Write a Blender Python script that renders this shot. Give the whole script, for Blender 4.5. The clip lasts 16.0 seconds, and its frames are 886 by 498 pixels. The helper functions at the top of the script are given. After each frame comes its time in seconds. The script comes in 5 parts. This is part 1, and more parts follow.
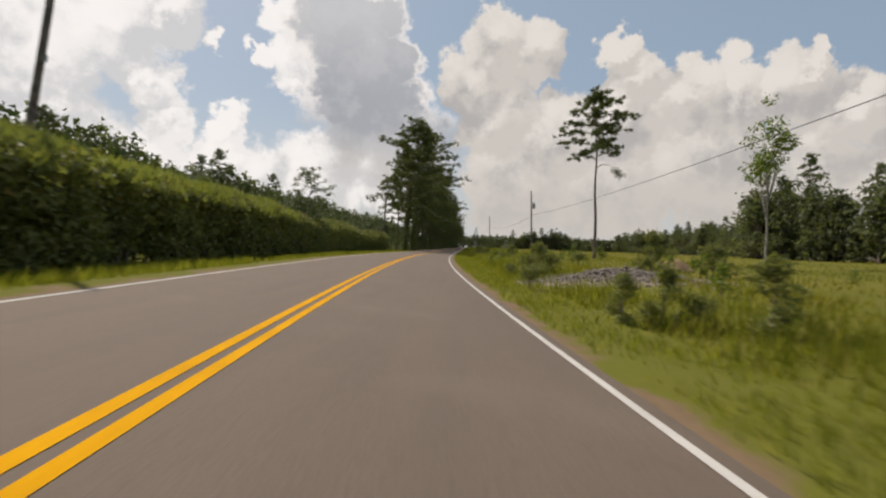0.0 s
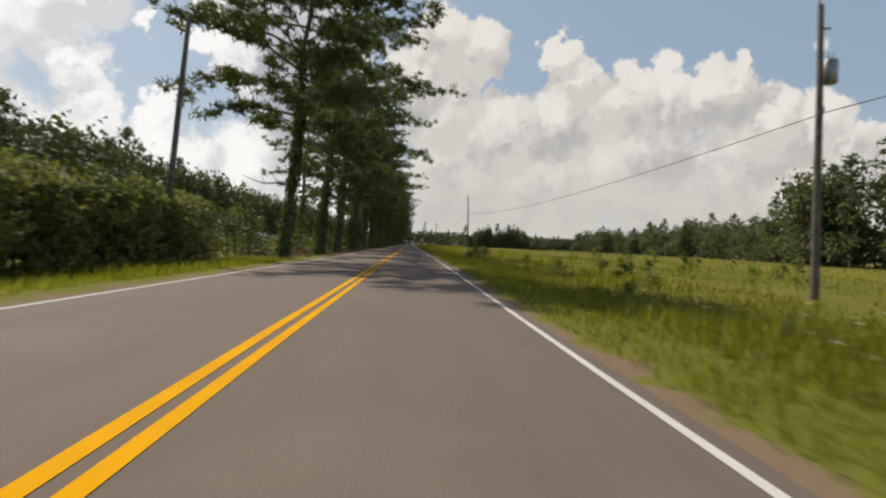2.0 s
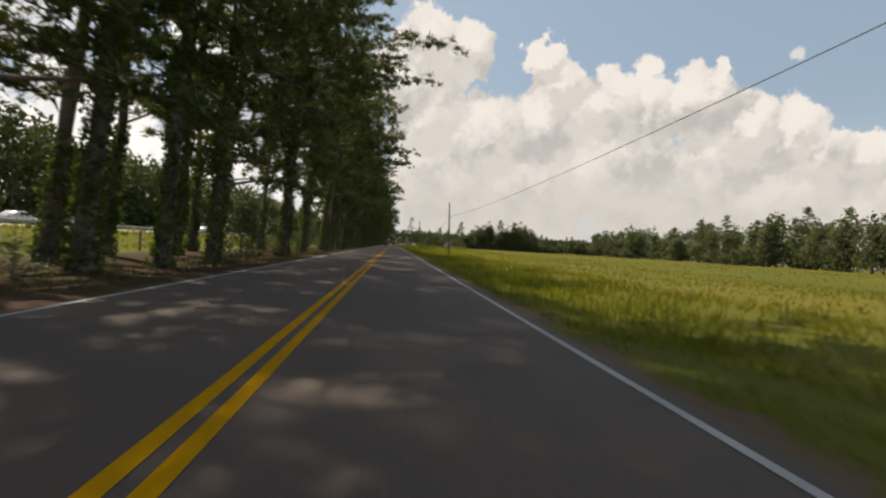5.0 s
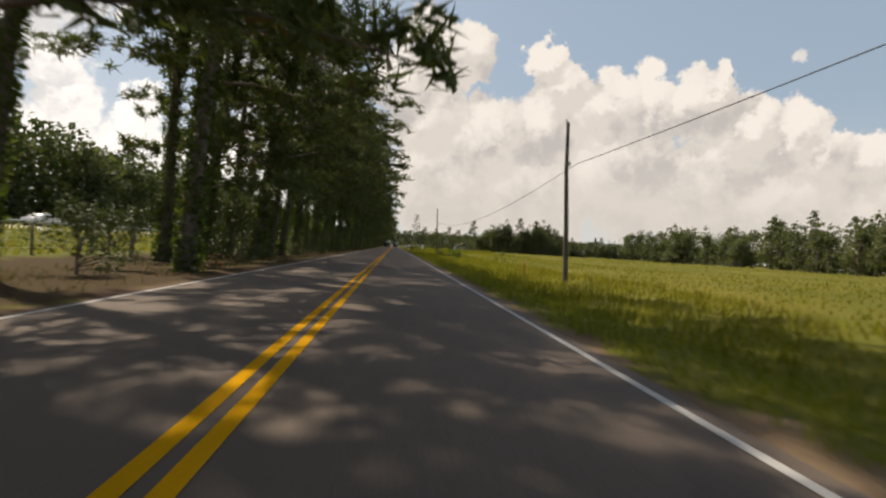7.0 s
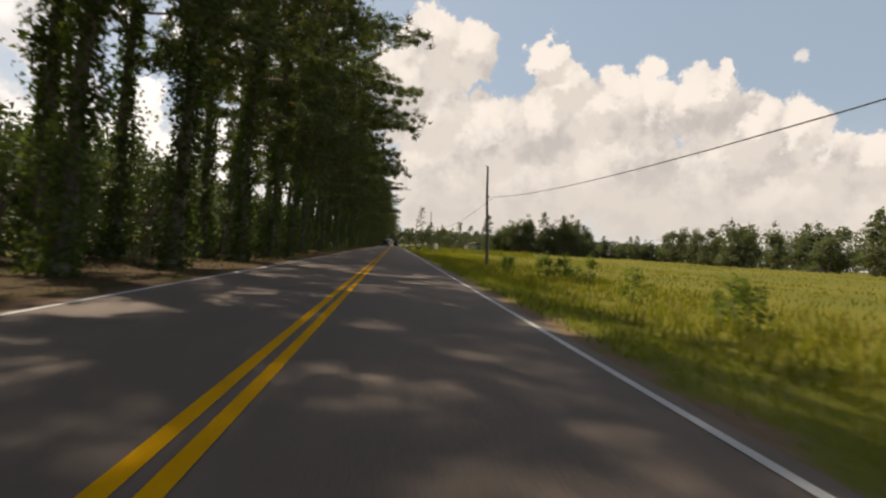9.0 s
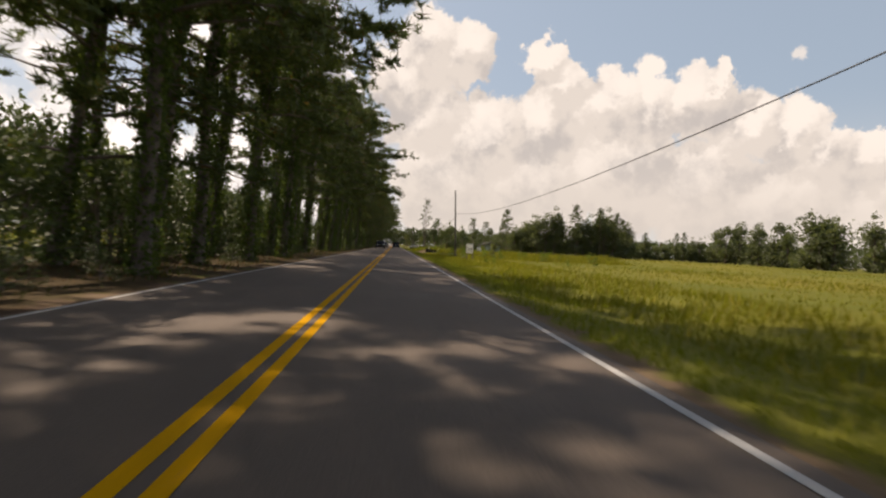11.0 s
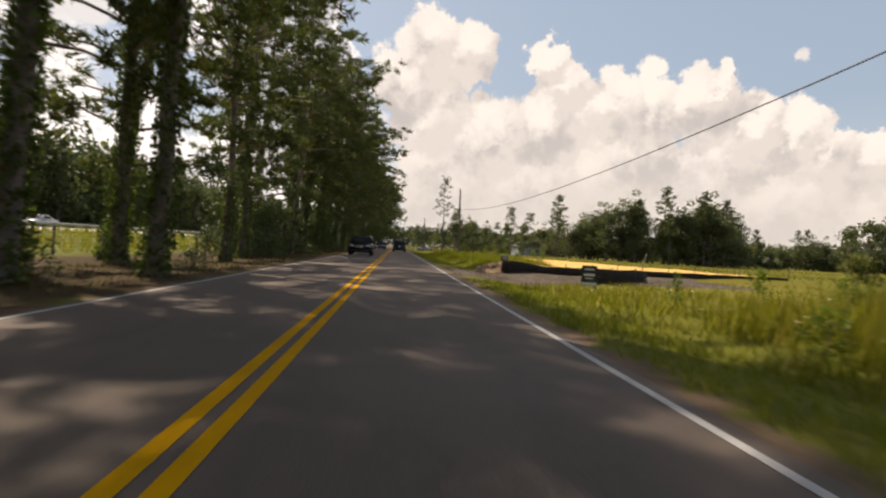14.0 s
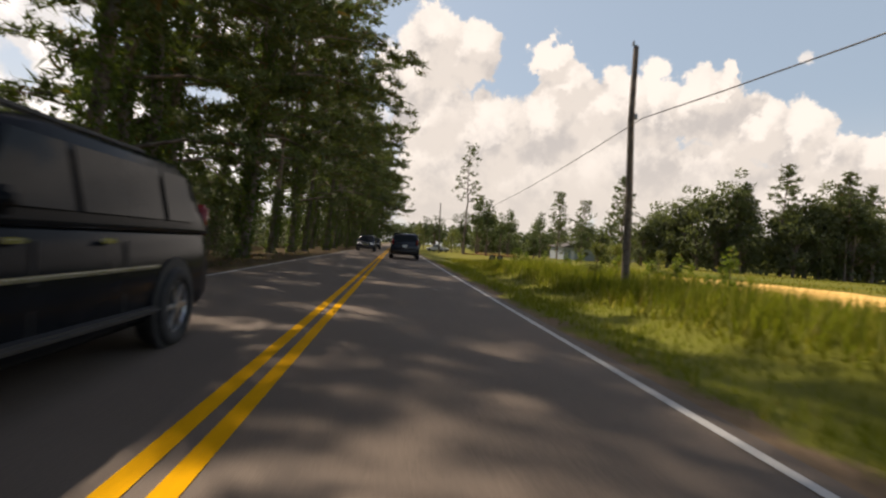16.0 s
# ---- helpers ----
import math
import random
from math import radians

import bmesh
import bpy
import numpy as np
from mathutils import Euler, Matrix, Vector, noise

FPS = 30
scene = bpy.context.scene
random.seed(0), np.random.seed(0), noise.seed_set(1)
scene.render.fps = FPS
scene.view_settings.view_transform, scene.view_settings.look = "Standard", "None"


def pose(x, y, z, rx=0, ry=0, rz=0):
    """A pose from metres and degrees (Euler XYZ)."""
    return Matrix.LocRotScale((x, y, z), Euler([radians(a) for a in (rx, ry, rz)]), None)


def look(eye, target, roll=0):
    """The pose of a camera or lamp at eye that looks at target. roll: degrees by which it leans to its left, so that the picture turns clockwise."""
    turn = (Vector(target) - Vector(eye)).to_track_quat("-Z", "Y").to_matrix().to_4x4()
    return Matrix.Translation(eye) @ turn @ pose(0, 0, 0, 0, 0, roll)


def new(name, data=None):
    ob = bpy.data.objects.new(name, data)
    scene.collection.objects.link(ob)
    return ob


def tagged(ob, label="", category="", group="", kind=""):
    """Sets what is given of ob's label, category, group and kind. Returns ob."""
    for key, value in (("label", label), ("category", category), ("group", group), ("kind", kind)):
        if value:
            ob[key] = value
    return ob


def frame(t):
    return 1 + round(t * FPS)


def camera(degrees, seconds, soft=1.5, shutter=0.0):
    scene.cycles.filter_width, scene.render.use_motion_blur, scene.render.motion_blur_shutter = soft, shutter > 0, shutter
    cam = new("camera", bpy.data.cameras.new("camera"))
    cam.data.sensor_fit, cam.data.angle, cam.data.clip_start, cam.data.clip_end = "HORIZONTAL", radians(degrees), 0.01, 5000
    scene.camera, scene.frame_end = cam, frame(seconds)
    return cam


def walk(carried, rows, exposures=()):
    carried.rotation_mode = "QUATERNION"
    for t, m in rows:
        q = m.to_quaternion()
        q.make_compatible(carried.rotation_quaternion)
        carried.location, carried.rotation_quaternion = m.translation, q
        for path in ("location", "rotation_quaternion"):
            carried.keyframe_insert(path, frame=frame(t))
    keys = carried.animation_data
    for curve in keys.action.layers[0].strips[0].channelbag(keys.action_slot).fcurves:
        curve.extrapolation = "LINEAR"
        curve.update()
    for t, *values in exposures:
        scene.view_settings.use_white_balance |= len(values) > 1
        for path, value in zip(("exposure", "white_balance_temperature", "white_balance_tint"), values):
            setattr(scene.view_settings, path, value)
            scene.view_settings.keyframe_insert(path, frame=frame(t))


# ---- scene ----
cam = camera(80.0, 16.0, soft=2.3, shutter=0.15)
PATH = [
    (0, pose(5.285, 0.209, 1.026, 89.67, -1.76, 2.62)),
    (0.5, pose(3.978, 15.064, 1.018, 89.30, -1.25, 1.08)),
    (1, pose(2.812, 29.934, 1.023, 89.46, -1.59, -0.63)),
    (1.5, pose(2.028, 44.704, 1.049, 89.31, -1.64, -2.14)),
    (2, pose(1.529, 59.241, 1.075, 89.53, -2.54, -3.58)),
    (2.5, pose(1.359, 73.587, 1.097, 89.63, -3.42, -4.42)),
    (3, pose(1.261, 87.970, 1.116, 89.93, -3.47, -5.31)),
    (3.5, pose(1.178, 102.394, 1.116, 89.88, -3.47, -5.75)),
    (4, pose(1.203, 116.668, 1.116, 89.60, -2.88, -5.83)),
    (4.5, pose(1.226, 130.599, 1.116, 89.85, -3.13, -5.66)),
    (5, pose(1.212, 144.193, 1.116, 89.67, -3.22, -5.47)),
    (7.5, pose(1.147, 210.543, 1.116, 89.88, -3.30, -5.29)),
    (8, pose(1.219, 223.349, 1.116, 89.75, -3.22, -5.24)),
    (8.5, pose(1.226, 235.695, 1.116, 89.70, -3.25, -5.16)),
    (9, pose(1.184, 247.705, 1.116, 89.72, -3.53, -5.25)),
    (9.5, pose(1.252, 259.580, 1.116, 89.79, -3.06, -5.20)),
    (12, pose(1.113, 320.615, 1.116, 89.69, -3.04, -5.29)),
    (12.5, pose(1.097, 332.998, 1.116, 89.66, -2.88, -5.12)),
    (13, pose(1.151, 344.787, 1.116, 89.74, -3.07, -5.20)),
    (13.5, pose(1.180, 356.563, 1.116, 89.77, -3.08, -5.27)),
    (14, pose(1.187, 368.298, 1.116, 89.81, -3.20, -5.10)),
    (14.5, pose(1.135, 380.015, 1.116, 89.79, -4.03, -4.97)),
    (15, pose(1.178, 391.455, 1.116, 89.95, -3.60, -4.88)),
    (15.5, pose(1.194, 402.677, 1.116, 89.93, -3.74, -4.85)),
    (16, pose(1.119, 413.618, 1.116, 89.63, -4.06, -5.07)),
]
walk(cam, PATH, [(0, -0.2, 6900, 13), (1.5, -0.15, 6850, 12), (2.5, -0.07, 6650, 10), (4, 0.0, 6900, 11), (5, 0.02, 7050, 12), (9, 0.1, 7350, 15), (12, 0.17, 7500, 18), (16, 0.24, 7300, 16)])

# ---- sky, clouds and sun ----
SUN_EL, SUN_AZ = 50.0, -42.0    # degrees; azimuth from +y, clockwise
# Cloud puffs: azimuth, elevation and radius in degrees
BANK = [(2.8, 21.0, 3.5), (6.6, 20.2, 3.4), (0.0, 17.3, 4.4), (2.8, 13.5, 5.1), (9.6, 12.1, 4.7), (15.2, 19.9, 2.2), (17.0, 17.4, 2.9), (16.4, 13.5, 4.4), (21.8, 15.2, 3.5), (26.1, 15.1, 3.4), (30.2, 15.5, 3.2), (32.3, 16.8, 1.6), (34.7, 13.2, 3.4), (37.9, 12.5, 2.8), (40.1, 10.4, 3.2), (43.3, 9.3, 2.9), (46.7, 6.9, 4.1), (50.6, 4.7, 4.7), (5.7, 6.6, 6.7), (14.8, 7.0, 6.6), (23.3, 8.5, 6.3), (31.3, 6.9, 6.0), (38.3, 4.9, 5.6), (44.4, 2.7, 4.7)]
LEFT = [(-40.7, 16.6, 5.5), (-35.1, 18.9, 4.4), (-31.0, 20.2, 3.0), (-40.6, 10.7, 3.8), (-32.3, 15.1, 2.6), (-30.3, 11.9, 2.9), (-24.7, 11.8, 1.9), (-27.3, 19.0, 0.9), (-25.7, 8.1, 3.3), (-23.0, 5.5, 4.6), (-39.0, 6.7, 5.9), (-16.3, 5.9, 5.3), (-8.0, 7.5, 4.8), (-32.5, 5.9, 5.3), (-46.9, 12.5, 6.0), (-47.4, 4.7, 6.5), (-19.8, 19.6, 2.4), (-20.2, 22.6, 2.2), (-19.2, 16.8, 1.8), (-22.6, 18.6, 1.2)]
GREY = [(-8.2, 12.6, 4.4), (-6.2, 9.6, 4.6), (-12.6, 11.2, 4.0), (-13.8, 21.2, 5.6), (-11.3, 16.6, 4.4), (-14.8, 14.7, 3.6), (-8.9, 19.0, 2.9), (-16.8, 23.0, 3.3), (-9.5, 23.5, 3.0)]
world = bpy.data.worlds.new("sky")
scene.world = world
world.use_nodes = True
wt = world.node_tree


class Net:
    """Short spellings for shader nodes of one tree."""

    def __init__(self, tree):
        self.tree = tree

    def node(self, kind):
        return self.tree.nodes.new(kind)

    def put(self, sock, value):
        if isinstance(value, bpy.types.NodeSocket):
            self.tree.links.new(value, sock)
        elif value is not None:
            sock.default_value = value

    def math(self, op, a, b=None, c=None):
        n = self.node("ShaderNodeMath")
        n.operation = op
        for s, v in zip(n.inputs, (a, b, c)):
            self.put(s, v)
        return n.outputs[0]

    def vec(self, op, a, b=None):
        n = self.node("ShaderNodeVectorMath")
        n.operation = op
        self.put(n.inputs[0], a)
        self.put(n.inputs[1], b)
        return n.outputs["Value"] if op in ("DISTANCE", "LENGTH", "DOT_PRODUCT") else n.outputs[0]

    def xyz(self, x, y, z):
        n = self.node("ShaderNodeCombineXYZ")
        for s, v in zip(n.inputs, (x, y, z)):
            self.put(s, v)
        return n.outputs[0]

    def split(self, v):
        n = self.node("ShaderNodeSeparateXYZ")
        self.put(n.inputs[0], v)
        return n.outputs

    def noise(self, vector, scale, detail=4.0, rough=0.55, color=False):
        n = self.node("ShaderNodeTexNoise")
        self.put(n.inputs["Vector"], vector)
        n.inputs["Scale"].default_value, n.inputs["Detail"].default_value, n.inputs["Roughness"].default_value = scale, detail, rough
        return n.outputs["Color" if color else "Fac"]

    def step(self, x, lo, hi, a=0.0, b=1.0):
        n = self.node("ShaderNodeMapRange")
        n.interpolation_type = "SMOOTHSTEP"
        for s, v in zip(n.inputs, (x, lo, hi, a, b)):
            self.put(s, v)
        return n.outputs[0]

    def mix(self, fac, a, b, blend="MIX"):
        n = self.node("ShaderNodeMix")
        n.data_type, n.blend_type = "RGBA", blend
        self.put(n.inputs[0], fac)
        for s, v in ((n.inputs[6], a), (n.inputs[7], b)):
            self.put(s, (*v, 1) if isinstance(v, tuple) and len(v) == 3 else v)
        return n.outputs[2]


w = Net(wt)
way = w.node("ShaderNodeTexCoord").outputs["Generated"]
sky = w.node("ShaderNodeTexSky")
sky.sky_type, sky.sun_disc = "NISHITA", False
sky.sun_elevation, sky.sun_rotation = radians(SUN_EL), radians(SUN_AZ)
sky.dust_density, sky.air_density = 1.6, 1.0
dx, dy, dz = w.split(way)
azim = w.math("MULTIPLY", w.math("ARCTAN2", dx, dy), 57.2958)
elev = w.math("MULTIPLY", w.math("ARCSINE", dz), 57.2958)
spot = w.xyz(azim, elev, 0.0)
swirl = w.vec("SUBTRACT", w.noise(way, 9.0, 7.0, 0.62, True), (0.5, 0.5, 0.5))
curl = w.vec("SUBTRACT", w.noise(way, 30.0, 6.0, 0.62, True), (0.5, 0.5, 0.5))
bent = w.vec("ADD", w.vec("ADD", spot, w.vec("MULTIPLY", swirl, (9.0, 9.0, 0.0))), w.vec("MULTIPLY", curl, (2.6, 2.6, 0.0)))


def puffs(rows, bent):
    near = None
    for az, el, r in rows:
        d = w.math("DIVIDE", w.vec("DISTANCE", bent, (az, el, 0.0)), r)
        near = d if near is None else w.math("SMOOTH_MIN", near, d, 0.12)
    return near


white_d, left_d, grey_d = puffs(BANK, bent), puffs(LEFT, bent), puffs(GREY, bent)
sunward = w.vec("ADD", bent, (-0.9, 1.7, 0.0))    # towards the sun, to tell lit sides from shaded ones
white_side, left_side = (w.math("SUBTRACT", puffs(r, sunward), d) for r, d in ((BANK, white_d), (LEFT, left_d)))
lump = w.noise(way, 13.0, 6.0, 0.6)
lump_lit = w.noise(w.vec("ADD", way, (-0.035, 0.0, 0.04)), 13.0, 6.0, 0.6)
relief = w.math("SUBTRACT", lump, lump_lit)
small_d = w.math("DIVIDE", w.vec("DISTANCE", w.vec("ADD", spot, w.vec("MULTIPLY", w.vec("SUBTRACT", w.noise(way, 60.0, 5.0, 0.6, True), (0.5, 0.5, 0.5)), (1.9, 1.9, 0.0))), (38.5, 18.5, 0.0)), 0.62)
soft = w.noise(way, 4.5, 4.0, 0.55)
lit = w.step(w.math("ADD", w.math("MULTIPLY", relief, 1.5), w.math("SUBTRACT", soft, 0.5)), -0.28, 0.14)
c_white = w.mix(lit, (0.5, 0.5, 0.505), (0.67, 0.655, 0.632))
c_white = w.mix(w.step(w.math("ADD", white_side, w.math("MULTIPLY", relief, 0.8)), -0.05, 0.55, 0.0, 0.85), c_white, (0.88, 0.862, 0.83))
c_white = w.mix(w.step(elev, 12.0, 3.0, 0.0, 0.7), c_white, (0.64, 0.625, 0.6))
c_left = w.mix(lit, (0.72, 0.74, 0.76), (1.0, 1.0, 1.0))
c_left = w.mix(w.step(w.math("ADD", left_side, w.math("MULTIPLY", relief, 0.8)), -0.05, 0.5, 0.0, 0.9), c_left, (1.1, 1.095, 1.085))
gloom = w.step(w.math("ADD", elev, w.math("MULTIPLY", w.math("SUBTRACT", soft, 0.5), 9.0)), 25.0, 13.5)    # darkest low in the cloud
c_grey = w.mix(gloom, (0.62, 0.645, 0.68), (0.42, 0.45, 0.5))
c_grey = w.mix(w.step(elev, 12.5, 8.0, 0.0, 0.9), c_grey, (0.62, 0.615, 0.61))
c_grey = w.mix(w.step(relief, -0.1, 0.1, 0.0, 0.3), c_grey, (0.7, 0.72, 0.75))
around = w.math("MAXIMUM", w.step(w.math("ABSOLUTE", azim), 52.0, 64.0), w.step(elev, 27.0, 36.0))
rim = w.math("MULTIPLY", w.step(w.math("ADD", grey_d, w.math("MULTIPLY", relief, 0.4)), 0.66, 0.95, 0.0, 0.95), w.step(elev, 11.0, 15.0))
c_grey = w.mix(rim, c_grey, (0.98, 0.97, 0.96))
# clouds added out of view, around and overhead; their cover sets the fill light
unseen_clouds = w.math("MULTIPLY", w.step(w.noise(way, 3.2, 6.0, 0.6), 0.57, 0.7), around)
veil = w.step(elev, 24.0, 48.0, 0.55, 0.0)    # summer haze, thinning towards the zenith
blue = w.mix(1.0, w.mix(veil, sky.outputs[0], (4.3, 5.8, 7.3)), (0.095, 0.095, 0.095), "MULTIPLY")
low = w.step(elev, -2.0, 16.0, 0.65, 0.0)
paint = w.mix(low, blue, (0.74, 0.75, 0.75))
paint = w.mix(unseen_clouds, paint, (0.9, 0.89, 0.87))
paint = w.mix(w.step(left_d, 1.12, 0.8, 0.0, 0.9), paint, c_left)
paint = w.mix(w.step(grey_d, w.step(elev, 16.0, 7.0, 1.12, 1.45), w.step(elev, 16.0, 7.0, 0.85, 0.6), 0.0, 0.95), paint, c_grey)
paint = w.mix(w.step(white_d, 1.08, 0.88), paint, c_white)
paint = w.mix(w.step(small_d, 1.25, 0.5, 0.0, 0.8), paint, (0.78, 0.77, 0.75))
back = wt.nodes["Background"]
wt.links.new(paint, back.inputs[0])
back.inputs[1].default_value = 1.0

sun = new("sun", bpy.data.lights.new("sun", "SUN"))
sun.data.energy, sun.data.angle, sun.data.color = 4.8, radians(0.9), (1.0, 0.93, 0.82)
e, a = radians(SUN_EL), radians(SUN_AZ)
sun.matrix_world = look((0, 200, 80), (-math.sin(a) * math.cos(e), 200 - math.cos(a) * math.cos(e), 80 - math.sin(e)))

# ---- materials ----
def surface(name, rough=0.8, metallic=0.0, spec=None):
    m = bpy.data.materials.new(name)
    m.use_nodes = True
    b = m.node_tree.nodes["Principled BSDF"]
    b.inputs["Roughness"].default_value, b.inputs["Metallic"].default_value = rough, metallic
    if spec is not None:
        b.inputs["Specular IOR Level"].default_value = spec
    return m, Net(m.node_tree), b


def bump(n, b, height, strength, distance=0.02):
    k = n.node("ShaderNodeBump")
    k.inputs["Strength"].default_value, k.inputs["Distance"].default_value = strength, distance
    n.put(k.inputs["Height"], height)
    n.put(b.inputs["Normal"], k.outputs[0])


def place(n):
    return n.node("ShaderNodeNewGeometry").outputs["Position"]


def mottled(name, dark, light, scale=4.0, rough=0.8, metallic=0.0, bumpy=0.2, spec=None):
    """A material of two shades at a fine and a coarse scale."""
    m, n, b = surface(name, rough, metallic, spec)
    p = n.node("ShaderNodeTexCoord").outputs["Object"]
    f = n.math("ADD", n.math("MULTIPLY", n.noise(p, scale, 5.0), 0.6), n.math("MULTIPLY", n.noise(p, scale * 9, 3.0), 0.4))
    n.put(b.inputs["Base Color"], n.mix(n.step(f, 0.35, 0.65), dark, light))
    if bumpy:
        bump(n, b, f, bumpy)
    return m


def foliage(name, dark, light, dry=(0.2, 0.15, 0.05), dry_share=0.05, sheer=0.35):
    """Leaves: each of its own tint, lit from behind as well."""
    m, n, b = surface(name, 0.6, 0.0, 0.25)
    r = n.node("ShaderNodeNewGeometry").outputs["Random Per Island"]
    o = n.node("ShaderNodeObjectInfo").outputs["Random"]
    tint = n.mix(n.math("ADD", n.math("MULTIPLY", r, 0.7), n.math("MULTIPLY", o, 0.3)), dark, light)
    tint = n.mix(n.step(r, 1.0 - dry_share, 1.0 - dry_share + 0.001), tint, dry)
    n.put(b.inputs["Base Color"], tint)
    t = n.node("ShaderNodeBsdfTranslucent")
    n.put(t.inputs[0], n.mix(1.0, tint, (1.0, 1.1, 0.5), "MULTIPLY"))
    k = n.node("ShaderNodeMixShader")
    k.inputs[0].default_value = sheer
    n.tree.links.new(b.outputs[0], k.inputs[1])
    n.tree.links.new(t.outputs[0], k.inputs[2])
    n.tree.links.new(k.outputs[0], n.tree.nodes["Material Output"].inputs[0])
    return m


def make_asphalt():
    m, n, b = surface("asphalt", 0.85, 0.0, 0.3)
    p = place(n)
    grit = n.noise(p, 70.0, 3.0, 0.7)
    x, y, z = n.split(p)
    long_p = n.xyz(n.math("MULTIPLY", x, 1.0), n.math("MULTIPLY", y, 0.08), 0.0)
    streak = n.noise(long_p, 1.6, 5.0, 0.6)
    patch = n.noise(p, 0.35, 5.0, 0.6)
    col = n.mix(n.step(grit, 0.3, 0.7), (0.094, 0.072, 0.055), (0.184, 0.141, 0.108))
    col = n.mix(n.step(streak, 0.4, 0.7, 0.0, 0.35), col, (0.1, 0.08, 0.064))
    col = n.mix(n.step(patch, 0.5, 0.72, 0.0, 0.3), col, (0.19, 0.152, 0.121))
    crack = n.node("ShaderNodeTexVoronoi")
    crack.feature = "DISTANCE_TO_EDGE"
    n.put(crack.inputs["Vector"], n.vec("ADD", p, n.vec("MULTIPLY", n.noise(p, 1.2, 5.0, 0.6, True), (1.6, 1.6, 0.0))))
    crack.inputs["Scale"].default_value = 0.16
    line = n.math("MULTIPLY", n.step(crack.outputs["Distance"], 0.006, 0.0), n.step(n.noise(p, 0.12, 2.0), 0.5, 0.58))
    col = n.mix(n.math("MULTIPLY", line, 0.2), col, (0.05, 0.045, 0.04))
    n.put(b.inputs["Base Color"], col)
    bump(n, b, n.math("SUBTRACT", grit, n.math("MULTIPLY", line, 0.2)), 0.35, 0.01)
    return m


def make_paint(name, fresh, worn):
    m, n, b = surface(name, 0.85, 0.0, 0.05)
    p = place(n)
    wear = n.math("ADD", n.math("MULTIPLY", n.noise(p, 30.0, 4.0, 0.7), 0.55), n.math("MULTIPLY", n.noise(p, 1.3, 4.0, 0.6), 0.45))
    col = n.mix(n.step(wear, 0.35, 0.6), fresh, tuple(0.82 * c for c in fresh))
    col = n.mix(n.step(wear, 0.6, 0.68, 0.0, 0.85), col, worn)
    n.put(b.inputs["Base Color"], col)
    bump(n, b, n.noise(p, 60.0, 3.0), 0.2, 0.01)
    return m


def make_ground():
    """Meadow, with bare earth by the road's edge and needle litter, darkened for shade, under the row of pines."""
    m, n, b = surface("meadow_ground", 0.95, 0.0, 0.1)
    p = place(n)
    x, y, z = n.split(p)
    big, mid, fine = n.noise(p, 0.035, 4.0), n.noise(p, 0.5, 5.0), n.noise(p, 9.0, 5.0, 0.7)
    col = n.mix(n.step(big, 0.38, 0.62), (0.11, 0.114, 0.016), (0.18, 0.15, 0.023))
    col = n.mix(n.step(mid, 0.4, 0.7, 0.0, 0.6), col, (0.115, 0.132, 0.018))
    col = n.mix(n.step(fine, 0.35, 0.65, 0.0, 0.35), col, (0.11, 0.115, 0.015))
    bend = n.math("MAXIMUM", n.math("SUBTRACT", 67.35, y), 0.0)
    off = n.math("SUBTRACT", x, n.math("MULTIPLY", n.math("MULTIPLY", bend, bend), 0.000819))
    col = n.mix(n.step(n.math("ADD", off, n.math("MULTIPLY", n.math("SUBTRACT", mid, 0.5), 6.0)), 15.0, 6.0, 0.0, 0.6), col, n.mix(fine, (0.105, 0.118, 0.016), (0.175, 0.17, 0.027)))
    edge = n.math("ADD", n.math("ABSOLUTE", off), n.math("MULTIPLY", n.math("SUBTRACT", n.noise(p, 0.55, 5.0, 0.65), 0.5), 2.4))
    earth = n.mix(fine, (0.13, 0.088, 0.053), (0.25, 0.175, 0.108))
    col = n.mix(n.step(edge, 4.08, 3.75), col, earth)
    col = n.mix(n.step(off, -9.0, -16.0, 0.0, 0.75), col, n.mix(fine, (0.07, 0.09, 0.016), (0.135, 0.145, 0.028)))
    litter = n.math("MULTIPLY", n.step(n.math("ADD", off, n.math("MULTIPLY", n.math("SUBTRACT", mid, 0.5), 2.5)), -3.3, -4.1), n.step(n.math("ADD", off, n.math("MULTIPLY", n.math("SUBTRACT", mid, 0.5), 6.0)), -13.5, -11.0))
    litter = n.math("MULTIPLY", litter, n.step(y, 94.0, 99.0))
    # needle brown, taken darker so that the row's shade is part of the colour
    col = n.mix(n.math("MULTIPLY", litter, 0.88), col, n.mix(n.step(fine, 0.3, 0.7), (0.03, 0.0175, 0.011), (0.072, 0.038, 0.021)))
    n.put(b.inputs["Base Color"], col)
    bump(n, b, n.math("ADD", fine, mid), 0.45, 0.06)
    return m


ASPHALT = make_asphalt()
YELLOW = make_paint("yellow_line_paint", (0.74, 0.36, 0.003), (0.16, 0.12, 0.09))
WHITE = make_paint("white_line_paint", (0.6, 0.58, 0.54), (0.17, 0.14, 0.12))
GROUND = make_ground()
GRASS = foliage("grass_blades", (0.15, 0.152, 0.019), (0.265, 0.232, 0.035), (0.34, 0.26, 0.08), 0.1, 0.62)
GREEN_GRASS = foliage("green_grass_blades", (0.125, 0.142, 0.018), (0.25, 0.245, 0.04), (0.34, 0.28, 0.1), 0.08, 0.65)
# Darker copy of the grass: the shade under the pines is in its colour
SHADED_GRASS = foliage("shaded_grass_blades", (0.04, 0.052, 0.014), (0.1, 0.1, 0.03), (0.16, 0.08, 0.035), 0.3, 0.4)
BARK = mottled("pine_bark", (0.09, 0.072, 0.06), (0.24, 0.185, 0.145), 3.0, 0.9, 0.0, 0.8)
